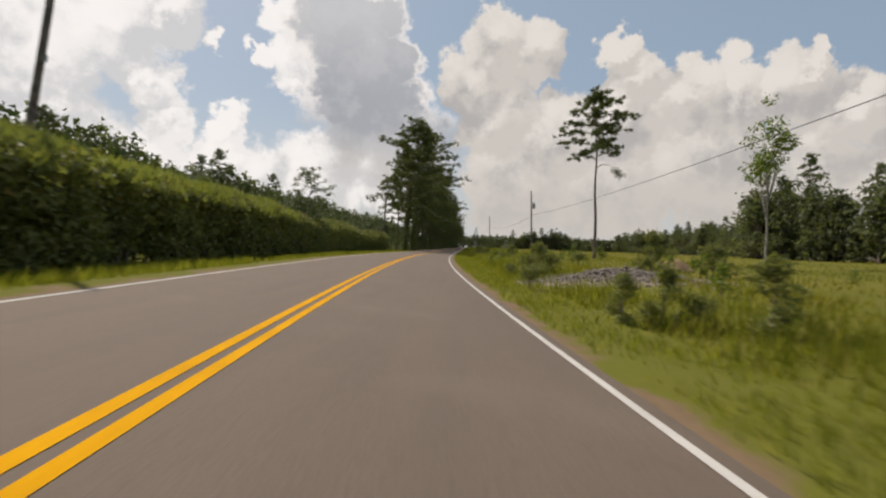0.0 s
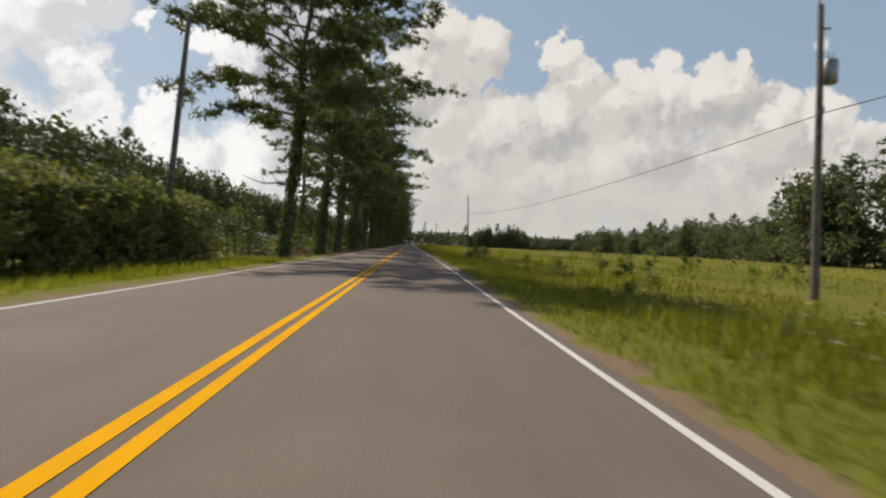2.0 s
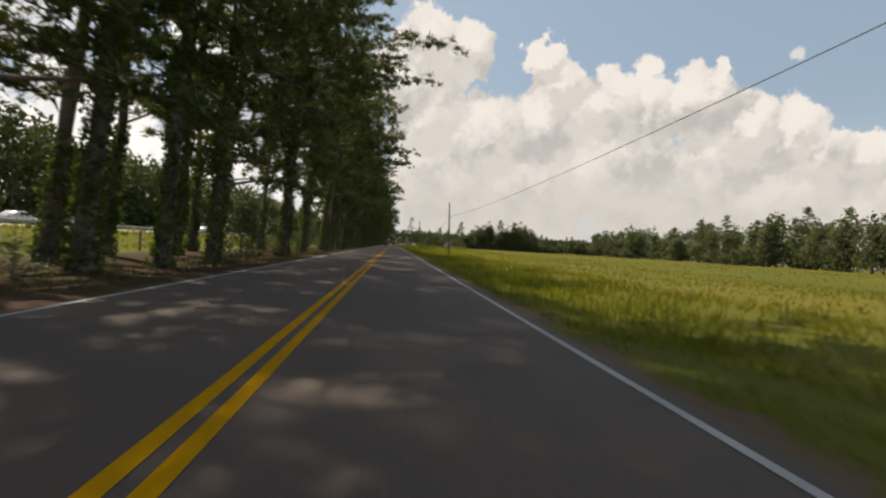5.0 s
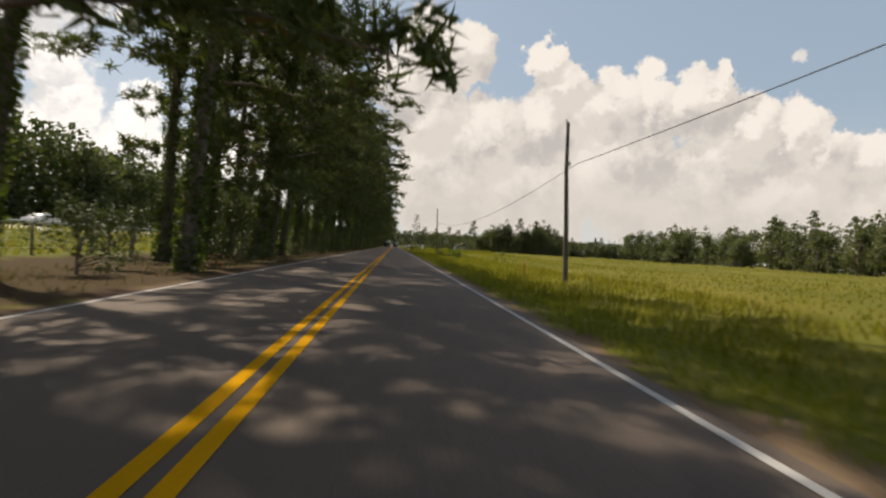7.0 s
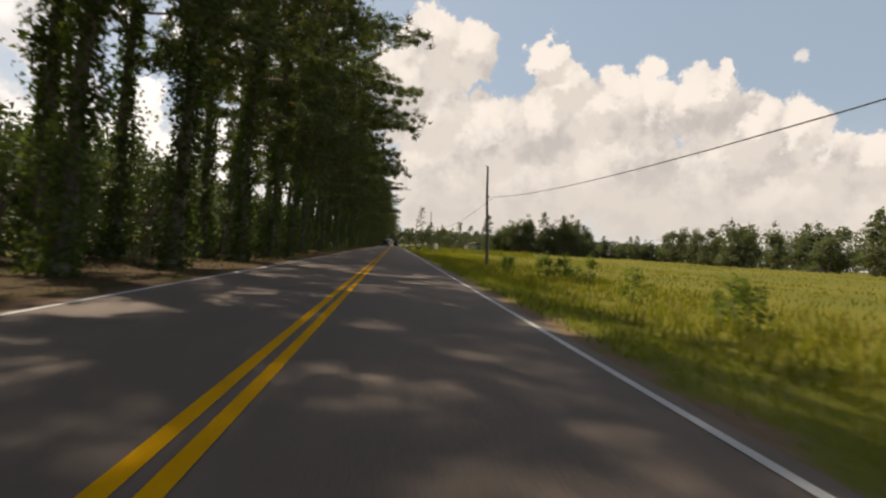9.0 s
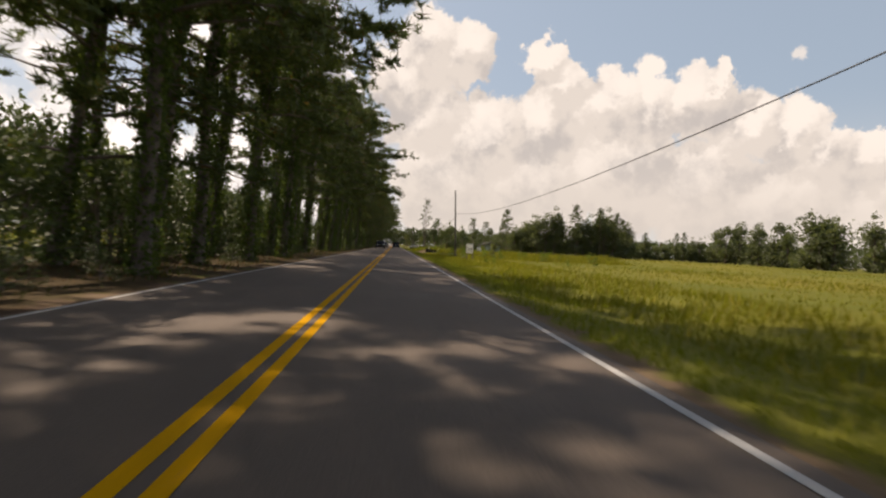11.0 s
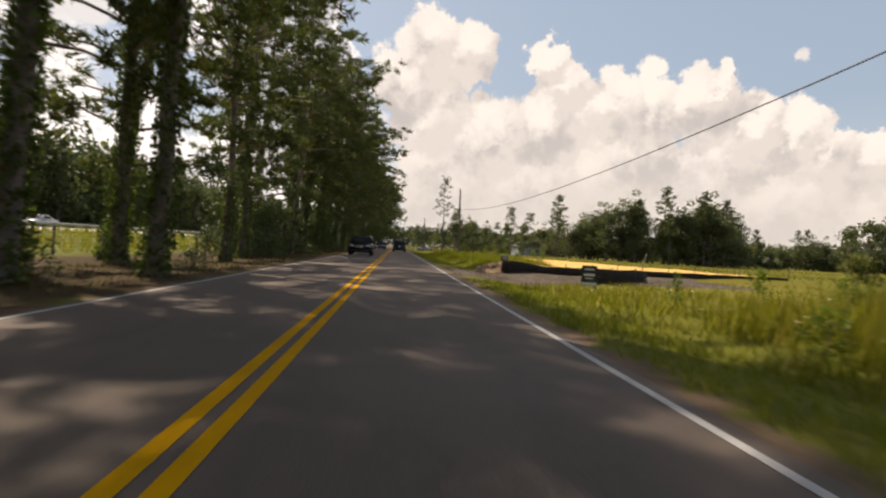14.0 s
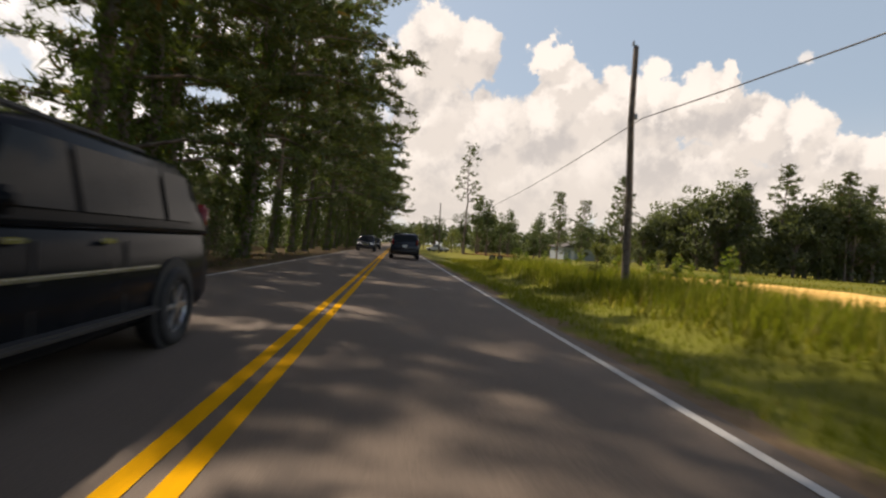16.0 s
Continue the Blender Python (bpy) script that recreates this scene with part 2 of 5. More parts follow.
PALE_BARK = mottled("pale_bark", (0.2, 0.18, 0.15), (0.42, 0.39, 0.34), 4.0, 0.85, 0.0, 0.3)
NEEDLES = foliage("pine_needles", (0.058, 0.078, 0.031), (0.16, 0.19, 0.066), (0.17, 0.1, 0.04), 0.06, 0.3)
VINE = foliage("vine_leaves", (0.058, 0.086, 0.027), (0.15, 0.19, 0.05), (0.14, 0.1, 0.03), 0.03, 0.45)
HEDGE = foliage("hedge_leaves", (0.13, 0.145, 0.055), (0.26, 0.27, 0.095), (0.26, 0.2, 0.07), 0.04, 0.42)
# Grassy top growth, coloured brighter than the hedge to show sun on its crest
SUNLIT_SHOOTS = foliage("sunlit_hedge_shoots", (0.19, 0.21, 0.055), (0.32, 0.33, 0.105), (0.34, 0.28, 0.1), 0.05, 0.4)
BROAD = foliage("broad_leaves", (0.055, 0.08, 0.027), (0.13, 0.16, 0.05), (0.13, 0.1, 0.04), 0.03, 0.14)
# Paler than the other leaves: the haze over distant trees is in this colour
HAZED_LEAF = foliage("haze_pale_leaves", (0.115, 0.13, 0.074), (0.155, 0.17, 0.095), (0.16, 0.15, 0.09), 0.03, 0.5)
LIGHT_LEAF = foliage("light_leaves", (0.09, 0.13, 0.02), (0.22, 0.27, 0.06), (0.3, 0.24, 0.08), 0.05, 0.5)
POLE = mottled("weathered_pole", (0.075, 0.062, 0.052), (0.19, 0.16, 0.135), 6.0, 0.85, 0.0, 0.5)
WOOD = mottled("grey_post_wood", (0.11, 0.09, 0.07), (0.24, 0.2, 0.16), 7.0, 0.9, 0.0, 0.4)
METAL = mottled("grey_metal", (0.22, 0.23, 0.24), (0.36, 0.37, 0.38), 8.0, 0.45, 0.8, 0.05)
GALVANISED = mottled("galvanised_steel", (0.5, 0.51, 0.51), (0.66, 0.67, 0.67), 0.8, 0.5, 0.3, 0.05)
CABLE = mottled("black_cable", (0.025, 0.025, 0.026), (0.045, 0.045, 0.046), 9.0, 0.6, 0.0, 0.0)
BLACK_CAR = mottled("black_car_paint", (0.008, 0.009, 0.011), (0.012, 0.013, 0.016), 2.0, 0.2, 0.0, 0.0, 0.05)
NAVY_CAR = mottled("navy_car_paint", (0.012, 0.015, 0.024), (0.017, 0.021, 0.032), 2.0, 0.22, 0.0, 0.0, 0.4)
SILVER_CAR = mottled("silver_car_paint", (0.45, 0.46, 0.47), (0.55, 0.56, 0.57), 2.0, 0.25, 0.6, 0.0)
WHITE_CAR = mottled("white_car_paint", (0.72, 0.72, 0.71), (0.8, 0.8, 0.79), 2.0, 0.25, 0.0, 0.0)
TRIM = mottled("black_plastic", (0.018, 0.018, 0.019), (0.035, 0.035, 0.036), 9.0, 0.6, 0.0, 0.05)
RUBBER = mottled("tyre_rubber", (0.014, 0.014, 0.014), (0.03, 0.029, 0.028), 12.0, 0.85, 0.0, 0.1)
CHROME = mottled("chrome", (0.55, 0.56, 0.57), (0.68, 0.69, 0.7), 6.0, 0.18, 1.0, 0.0)
RIM = mottled("alloy_rim", (0.4, 0.41, 0.42), (0.52, 0.53, 0.54), 6.0, 0.3, 0.9, 0.0)
CAR_GLASS = mottled("tinted_car_glass", (0.012, 0.015, 0.018), (0.018, 0.021, 0.024), 3.0, 0.08, 0.0, 0.0, 0.08)
RED_LENS = mottled("red_lamp_lens", (0.16, 0.008, 0.008), (0.24, 0.014, 0.012), 8.0, 0.15, 0.0, 0.0)
CLEAR_LENS = mottled("clear_lamp_lens", (0.62, 0.63, 0.64), (0.75, 0.76, 0.77), 8.0, 0.12, 0.0, 0.0)
SIGN_WHITE = mottled("white_sign_board", (0.68, 0.68, 0.66), (0.78, 0.78, 0.76), 3.0, 0.55, 0.0, 0.05)
SIGN_BLACK = mottled("black_sign_board", (0.012, 0.014, 0.013), (0.025, 0.028, 0.026), 3.0, 0.5, 0.0, 0.05)
INK = mottled("dark_green_print", (0.012, 0.022, 0.018), (0.025, 0.038, 0.03), 5.0, 0.6, 0.0, 0.0)
SILT = mottled("black_silt_fabric", (0.02, 0.016, 0.013), (0.04, 0.031, 0.023), 5.0, 0.95, 0.0, 0.5)
STRAW = mottled("yellow_straw_cover", (0.62, 0.35, 0.065), (0.85, 0.52, 0.15), 1.2, 0.9, 0.0, 0.6)
GRAVEL = mottled("gravel", (0.05, 0.038, 0.026), (0.155, 0.115, 0.074), 14.0, 0.95, 0.0, 1.0)
SAND = mottled("sandy_earth", (0.17, 0.11, 0.056), (0.36, 0.24, 0.125), 4.5, 0.95, 0.0, 0.7)
STONE = mottled("pale_rubble", (0.13, 0.11, 0.095), (0.36, 0.31, 0.27), 5.0, 0.9, 0.0, 0.6)
PETAL = foliage("white_petals", (0.6, 0.6, 0.52), (0.76, 0.76, 0.7), (0.6, 0.55, 0.4), 0.05, 0.4)
STONY = mottled("stony_bare_earth", (0.12, 0.092, 0.06), (0.29, 0.23, 0.16), 5.0, 0.95, 0.0, 0.8)
CONCRETE = mottled("pale_concrete", (0.5, 0.49, 0.46), (0.66, 0.65, 0.62), 0.4, 0.85, 0.0, 0.1)
ORANGE = mottled("orange_plastic", (0.4, 0.08, 0.015), (0.5, 0.11, 0.02), 5.0, 0.5, 0.0, 0.0)
RUST = mottled("rust_red_steel", (0.22, 0.05, 0.025), (0.36, 0.1, 0.05), 5.0, 0.7, 0.2, 0.2)
SIDING = mottled("blue_grey_siding", (0.25, 0.29, 0.32), (0.33, 0.37, 0.4), 2.0, 0.7, 0.0, 0.1)
ROOFING = mottled("dark_shingle_roof", (0.06, 0.055, 0.052), (0.12, 0.11, 0.105), 5.0, 0.9, 0.0, 0.5)

# ---- mesh helpers ----
def np_mesh(name, verts, faces):
    """A mesh from an array of places and an array of equal-sided faces."""
    verts, faces = np.asarray(verts, np.float32), np.asarray(faces, np.int32)
    me = bpy.data.meshes.new(name)
    n, k = faces.shape
    me.vertices.add(len(verts))
    me.vertices.foreach_set("co", verts.ravel())
    me.loops.add(n * k)
    me.loops.foreach_set("vertex_index", faces.ravel())
    me.polygons.add(n)
    me.polygons.foreach_set("loop_start", np.arange(0, n * k, k, dtype=np.int32))
    me.update()
    me.validate()
    return me


def mesh_part(name, me, mat, parent=None, label="", smooth=False):
    if not me.materials:
        me.materials.append(mat)
    if smooth:
        me.shade_smooth()
    ob = new(name, me)
    ob.parent = parent
    return tagged(ob, label)


def part(name, bm, mat, parent=None, label="", smooth=False):
    me = bpy.data.meshes.new(name)
    bm.to_mesh(me)
    bm.free()
    return mesh_part(name, me, mat, parent, label, smooth)


def empty(name, m, label, category, group="", kind=""):
    ob = new(name)
    ob.empty_display_size = 0.3
    ob.matrix_basis = m
    return tagged(ob, label, category, group, kind)


def box(bm, x, y, z, sx, sy, sz, bevel=0.0, rot=None):
    """A box about (x, y, z) with softened edges."""
    made = bmesh.ops.create_cube(bm, size=1)["verts"]
    m = Matrix.LocRotScale((x, y, z), rot, (sx, sy, sz))
    bmesh.ops.transform(bm, matrix=m, verts=made)
    if bevel:
        edges = list({e for v in made for e in v.link_edges})
        bmesh.ops.bevel(bm, geom=edges, offset=bevel, segments=2, affect="EDGES", clamp_overlap=True)
    return bm


def tube(verts, faces, points, radii, sides=7):
    """Adds a bent, tapering tube to lists of places and quads."""
    start = len(verts)
    points = [Vector(p) for p in points]
    for i, (p, r) in enumerate(zip(points, radii)):
        t = (points[min(i + 1, len(points) - 1)] - points[max(i - 1, 0)]).normalized()
        u = t.cross(Vector((0.31, 0.95, 0.05))).normalized() if abs(t.y) < 0.9 else t.cross(Vector((1, 0, 0.1))).normalized()
        v = t.cross(u)
        for s in range(sides):
            a = 2 * math.pi * s / sides
            verts.append(p + r * (math.cos(a) * u + math.sin(a) * v))
    for i in range(len(points) - 1):
        for s in range(sides):
            a, b = start + i * sides + s, start + i * sides + (s + 1) % sides
            faces.append((a, b, b + sides, a + sides))


def tube_mesh(name, points, radii, sides=8):
    v, f = [], []
    tube(v, f, points, radii, sides)
    return np_mesh(name, v, f)


def blades(centres, ways, length, width, rs):
    """Thin pointed leaves: one triangle each."""
    n = len(centres)
    side = np.cross(ways, rs.normal(size=(n, 3)))
    side /= np.linalg.norm(side, axis=1, keepdims=True) + 1e-9
    half, wide = (np.asarray(length) / 2).reshape(-1, 1), (np.asarray(width) / 2).reshape(-1, 1)
    v = np.stack([centres - ways * half + side * wide, centres - ways * half - side * wide, centres + ways * half], 1)
    return v.reshape(-1, 3), np.arange(3 * n).reshape(-1, 3)


def leaves(centres, size, rs, flat=0.35):
    """Broad leaves: one blunt triangle each."""
    n = len(centres)
    a = rs.normal(size=(n, 3)) * (1, 1, 1 - flat)
    a /= np.linalg.norm(a, axis=1, keepdims=True) + 1e-9
    b = np.cross(a, rs.normal(size=(n, 3)) * (1 - flat, 1 - flat, 1))
    b /= np.linalg.norm(b, axis=1, keepdims=True) + 1e-9
    s = (size * rs.uniform(0.6, 1.3, n))[:, None] / 2
    v = np.stack([centres - a * s * 0.8 - b * s * 0.75, centres - a * s * 0.8 + b * s * 0.75, centres + a * s], 1)
    return v.reshape(-1, 3), np.arange(3 * n).reshape(-1, 3)


# ---- lie of the land ----
BEND, STRAIGHT = 0.000819, 67.35     # the road swings in from the right and is straight past this y
TILT = math.tan(radians(3.25))       # banking of the bend


def cx(y):
    return BEND * (STRAIGHT - y) ** 2 if y < STRAIGHT else 0.0


def slope(y):
    return -2 * BEND * (STRAIGHT - y) if y < STRAIGHT else 0.0


def on_road(off, y):
    """World x and y of a place beside the centre line."""
    c = math.hypot(1, slope(y))
    return cx(y) + off / c, y - off * slope(y) / c


def bank(y):
    return TILT * min(1.0, max(0.0, (87.0 - y) / 57.0))


def ease(t):
    t = min(1.0, max(0.0, t))
    return t * t * (3 - 2 * t)


def height(off, y):
    """Height of the ground; off: metres to the right of the centre line."""
    if abs(off) < 3.9:
        return -off * bank(y) - 0.06
    d = abs(off) - 3.9
    edge = (-3.9 if off > 0 else 3.9) * bank(y)
    rough = 0.1 * noise.noise((off * 0.35, y * 0.22, 0)) * ease(d / 4)
    if off > 0:
        z = edge * (1 - ease(d / 9)) - 0.03 - 0.28 * ease(d / 2.6) + 0.12 * ease((d - 3) / 6)
        z += 0.5 * ease((off - 4.9) / 2.6) * (1 - 0.35 * ease((off - 9) / 3)) * (1 - ease((off - 70) / 20)) * ease((y - 397.5) / 2.5) * ease((462 - y) / 15)
        return z + rough + 0.35 * noise.noise((off * 0.02, y * 0.02, 3)) * ease(d / 40)
    z = edge * (1 - ease(d / 12)) - 0.02 - 0.1 * ease(d / 2)
    return z + rough + 0.75 * ease((d - 16) / 16) + 1.2 * ease((d - 50) / 60)


def ground_at(x, y):
    return height(x - cx(y), y)


def sheet(name, offs, ys, zf, mat, smooth=True):
    rows = [(*on_road(o, y), zf(o, y)) if abs(o) < 60 else (cx(y) + o, y, zf(o, y)) for y in ys for o in offs]
    k = len(offs)
    faces = [(j * k + i, j * k + i + 1, (j + 1) * k + i + 1, (j + 1) * k + i) for j in range(len(ys) - 1) for i in range(k - 1)]
    return mesh_part(name, np_mesh(name, rows, faces), mat, None, "", smooth)


near_y = [-40 + 2.5 * i for i in range(int(640 / 2.5) + 1)]
side = [4.15, 4.5, 5, 5.6, 6.4, 7.5, 9, 11, 14, 18, 24, 32, 42, 50, 58, 75, 100, 150, 250, 500, 1200, 3200]
offs = [-s for s in reversed(side)] + [-3.6, 0, 3.6] + side
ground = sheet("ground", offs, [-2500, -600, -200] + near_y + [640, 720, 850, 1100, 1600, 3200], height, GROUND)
tagged(ground, "wide yellow-green meadow with bare earth beside the road", "meadow", kind="structure")

road_y = [-40 + 2.0 * i for i in range(471)]
road_off = [-3.95, -3.4, -2.2, -1.1, 0, 1.1, 2.2, 3.4, 3.95]


def road_height(off, y):
    return -off * bank(y) - 0.0016 * off * off + (-0.05 if abs(off) > 3.9 else 0)



def road_sheet():
    rows, k = [], len(road_off)
    for y in road_y:
        for o in road_off:
            q = o + (0.14 * noise.noise((y * 0.5, o, 7)) - math.copysign(0.1, o) if abs(o) > 3.9 else 0)
            rows.append((*on_road(q, y), road_height(o, y)))
    faces = [(j * k + i, j * k + i + 1, (j + 1) * k + i + 1, (j + 1) * k + i) for j in range(len(road_y) - 1) for i in range(k - 1)]
    return mesh_part("road", np_mesh("road", rows, faces), ASPHALT, None, "", True)


tagged(road_sheet(), "worn warm-grey asphalt two-lane country road", "road", kind="structure")


def line(name, x0, x1, mat, label, drift=0.0):
    rows = []
    for y in road_y:
        for o, s in ((x0, 1), (x1, 2)):
            q = o + drift * (1.8 * ease((y - 15) / 75) - 1.0) + 0.008 * noise.noise((y * 0.9, o, s))
            rows.append((*on_road(q, y), road_height(q, y) + 0.005))
    faces = [(2 * j, 2 * j + 1, 2 * j + 3, 2 * j + 2) for j in range(len(road_y) - 1)]
    tagged(mesh_part(name, np_mesh(name, rows, faces), mat), label, "road marking", kind="structure")


line("trim_1", -0.13, -0.005, YELLOW, "solid yellow centre line painted on asphalt", 0.1)
line("trim_2", 0.095, 0.217, YELLOW, "solid yellow centre line painted on asphalt", 0.1)
line("trim_3", 3.35, 3.445, WHITE, "solid white edge line painted on asphalt")
line("trim_4", -3.445, -3.35, WHITE, "solid white edge line painted on asphalt")

# pale highway on a low rise across the fields
hw_y = [-200 + 10.0 * i for i in range(106)]
rows = [(cx(y) + o, y, height(-41, y) + 0.2 + dz) for y in hw_y for o, dz in ((-45.6, -0.5), (-45.0, 0.0), (-37.0, 0.0), (-36.4, -0.5))]
faces = [(4 * j + i, 4 * j + i + 1, 4 * j + i + 5, 4 * j + i + 4) for j in range(len(hw_y) - 1) for i in range(3)]
tagged(mesh_part("road_2", np_mesh("highway", rows, faces), CONCRETE), "pale concrete highway on a low rise across fields", "highway", kind="structure")


rail = empty("guard_rail", pose(0, 0, 0), "long pale galvanised guard rail beside the distant highway", "guard rail")
rail_y = [60 + 8.0 * i for i in range(66)]
profile = ((0.0, 1.02), (0.05, 1.08), (0.0, 1.16), (0.05, 1.22), (0.0, 1.32))
rows = [(cx(y) - 36.1 + dx, y, height(-41, y) - 0.5 + z) for y in rail_y for dx, z in profile]
faces = [(5 * j + i, 5 * j + i + 1, 5 * j + i + 6, 5 * j + i + 5) for j in range(len(rail_y) - 1) for i in range(4)]
mesh_part("beam", np_mesh("beam", rows, faces), GALVANISED, rail).modifiers.new("thick", "SOLIDIFY").thickness = 0.02
bm = bmesh.new()
box(bm, 0, 0, 0.35, 0.12, 0.16, 0.95, 0.01)
rail_post = bpy.data.meshes.new("post")
bm.to_mesh(rail_post)
bm.free()
for y in rail_y:
    post = mesh_part("post", rail_post, WOOD, rail)
    post.location = (cx(y) - 36.25, y, height(-36.25, y))

# ---- trees and bushes ----
def pine_meshes(seed, tall, bare, spread, lean, vine_top, limb_count=30, full=1.0, lop=0.0, per=16, coarse=1.2, ivy=1.0):
    """Meshes of one pine: trunk with limbs, needle crown, vines on the trunk."""
    r, q = random.Random(seed), np.random.RandomState(seed)
    verts, faces = [], []
    sway = [(r.uniform(-0.25, 0.25), r.uniform(-0.25, 0.25)) for _ in range(9)]

    def stem(z):
        t = z / tall
        i = min(7, int(t * 8))
        k = t * 8 - i
        sx = sway[i][0] * (1 - k) + sway[i + 1][0] * k
        sy = sway[i][1] * (1 - k) + sway[i + 1][1] * k
        return Vector((lean[0] * t * t * tall + sx * t * 2, lean[1] * t * tall + sy * t * 2, z))

    zs = [-0.15, 0.15, 0.6, 1.5] + [1.5 + (tall - 1.5) * (i + 1) / 11 for i in range(11)]
    girth = 0.0095 * tall + 0.03
    tube(verts, faces, [stem(z) for z in zs], [girth * (1.45 if z < 0 else 1.2 if z < 0.3 else 1.05 if z < 1 else 1 - 0.86 * z / tall) for z in zs], 9)
    tufts = []
    for i in range(limb_count):
        t = (i + r.random()) / limb_count
        z = bare + (tall - bare) * t ** 0.9
        az = i * 2.4 + r.uniform(-0.5, 0.5)
        reach = spread * (0.45 + 0.75 * math.sin(math.pi * min(1.0, 0.18 + 0.8 * t))) * r.uniform(0.55, 1.15) * (1 - 0.55 * t * t)
        reach *= 1.0 + lop * max(-0.4, math.cos(az))
        rise = reach * (r.uniform(-0.22, 0.12) + 0.45 * t)
        base = stem(z)
        out = Vector((math.cos(az), math.sin(az), 0))
        turn = Vector((-out.y, out.x, 0)) * r.uniform(-0.3, 0.3) * reach
        pts = [base + out * reach * k + Vector((0, 0, rise * k + 0.1 * reach * math.sin(3 * k))) + turn * k * k for k in (0, 0.33, 0.66, 1)]
        tube(verts, faces, pts, [0.075 * (1 - 0.6 * t) + 0.01, 0.055 * (1 - 0.6 * t) + 0.008, 0.035, 0.012], 4)
        for k in range(int(3 + reach * 1.8 * full)):
            s = r.uniform(0.35, 1.05)
            j = min(2, int(s * 3))
            p = pts[j].lerp(pts[j + 1], min(1.1, s * 3 - j))
            tufts.append(p + Vector((r.gauss(0, 0.4), r.gauss(0, 0.4), r.gauss(0.05, 0.24))))
    for _ in range(14):
        tufts.append(stem(tall) + Vector((r.gauss(0, 0.5), r.gauss(0, 0.5), r.uniform(-1.6, 0.3))))
    mid = np.repeat(np.array([tuple(t) for t in tufts]), per, 0)
    go = q.normal(size=mid.shape) * (1, 1, 0.7) + (0, 0, 0.2)
    go /= np.linalg.norm(go, axis=1, keepdims=True)
    long = coarse * q.uniform(0.24, 0.5, len(mid))
    centres = mid + q.normal(size=mid.shape) * (0.13, 0.13, 0.08) + go * (0.4 * long)[:, None]    # needles spray out of each tuft
    v, f = blades(centres, go, long, coarse * q.uniform(0.055, 0.11, len(mid)), q)
    out = {"trunk": np_mesh("trunk", verts, faces), "crown": np_mesh("crown", v, f)}
    if vine_top:
        n = int(190 * vine_top * ivy ** 0.5)
        z = vine_top * q.uniform(0.0, 1.0, n) ** 1.15
        base = np.array([tuple(stem(k)) for k in z])
        ang = q.uniform(0, 2 * np.pi, n)
        lump = 0.5 + 0.5 * np.sin(1.3 * z + 2 * ang + seed) * np.cos(0.7 * z - ang)
        coat = (0.04 + 0.22 * ivy * lump) * (1.15 - 0.85 * z / vine_top) + 0.05 * np.abs(q.normal(size=n))
        rad = girth * (1 - 0.6 * z / tall) + coat * q.uniform(0.2, 1.0, n)
        coat_pts = base + np.stack([np.cos(ang) * rad, np.sin(ang) * rad, 0 * z], 1)
        bunch = []    # bunches that hang off the trunk and break its outline
        for _ in range(int(vine_top * 0.7 * ivy ** 0.5)):
            k, a = vine_top * r.uniform(0.05, 1.0), r.uniform(0, 2 * math.pi)
            out_by = girth + 0.1 * ivy * r.uniform(0.4, 1.6)
            mid_pt = np.array(stem(k)) + (math.cos(a) * out_by, math.sin(a) * out_by, 0)
            bunch.append(mid_pt + q.normal(size=(75, 3)) * (0.12 + 0.05 * ivy, 0.12 + 0.05 * ivy, r.uniform(0.25, 0.6)))
        v, f = leaves(np.concatenate([coat_pts] + bunch), 0.185, q, 0.0)
        out["vine"] = np_mesh("vine", v, f)
    return out


PART_MAT = {"trunk": BARK, "crown": NEEDLES, "vine": VINE}


def plant(name, meshes, m, label, category, group, mats=PART_MAT, part_labels=None):
    ob = empty(name, m, label, category, group)
    for key, me in meshes.items():
        mesh_part(key, me, mats[key], ob, (part_labels or {}).get(key, ""), key == "trunk")
    return ob


def crown_cloud(q, lobes, count, size):
    """Leaf places scattered near the skins of several lobes."""
    pts = []
    total = sum(s[3] ** 2 for s in lobes)
    for x, y, z, rad in lobes:
        n = int(count * rad ** 2 / total)
        d = q.normal(size=(n, 3))
        d /= np.linalg.norm(d, axis=1, keepdims=True)
        ripple = 1 + 0.28 * np.sin(d[:, 0] * 7 + x) * np.cos(d[:, 1] * 6 + y) * np.sin(d[:, 2] * 5 + z)
        pts.append(np.array((x, y, z)) + d * (rad * ripple * q.uniform(0.4, 1.0, n) ** 0.6 * (1 + 0.22 * np.abs(q.normal(size=n)) * (d[:, 2] > -0.2)))[:, None] * (1, 1, 0.85))
    return leaves(np.concatenate(pts), size, q)


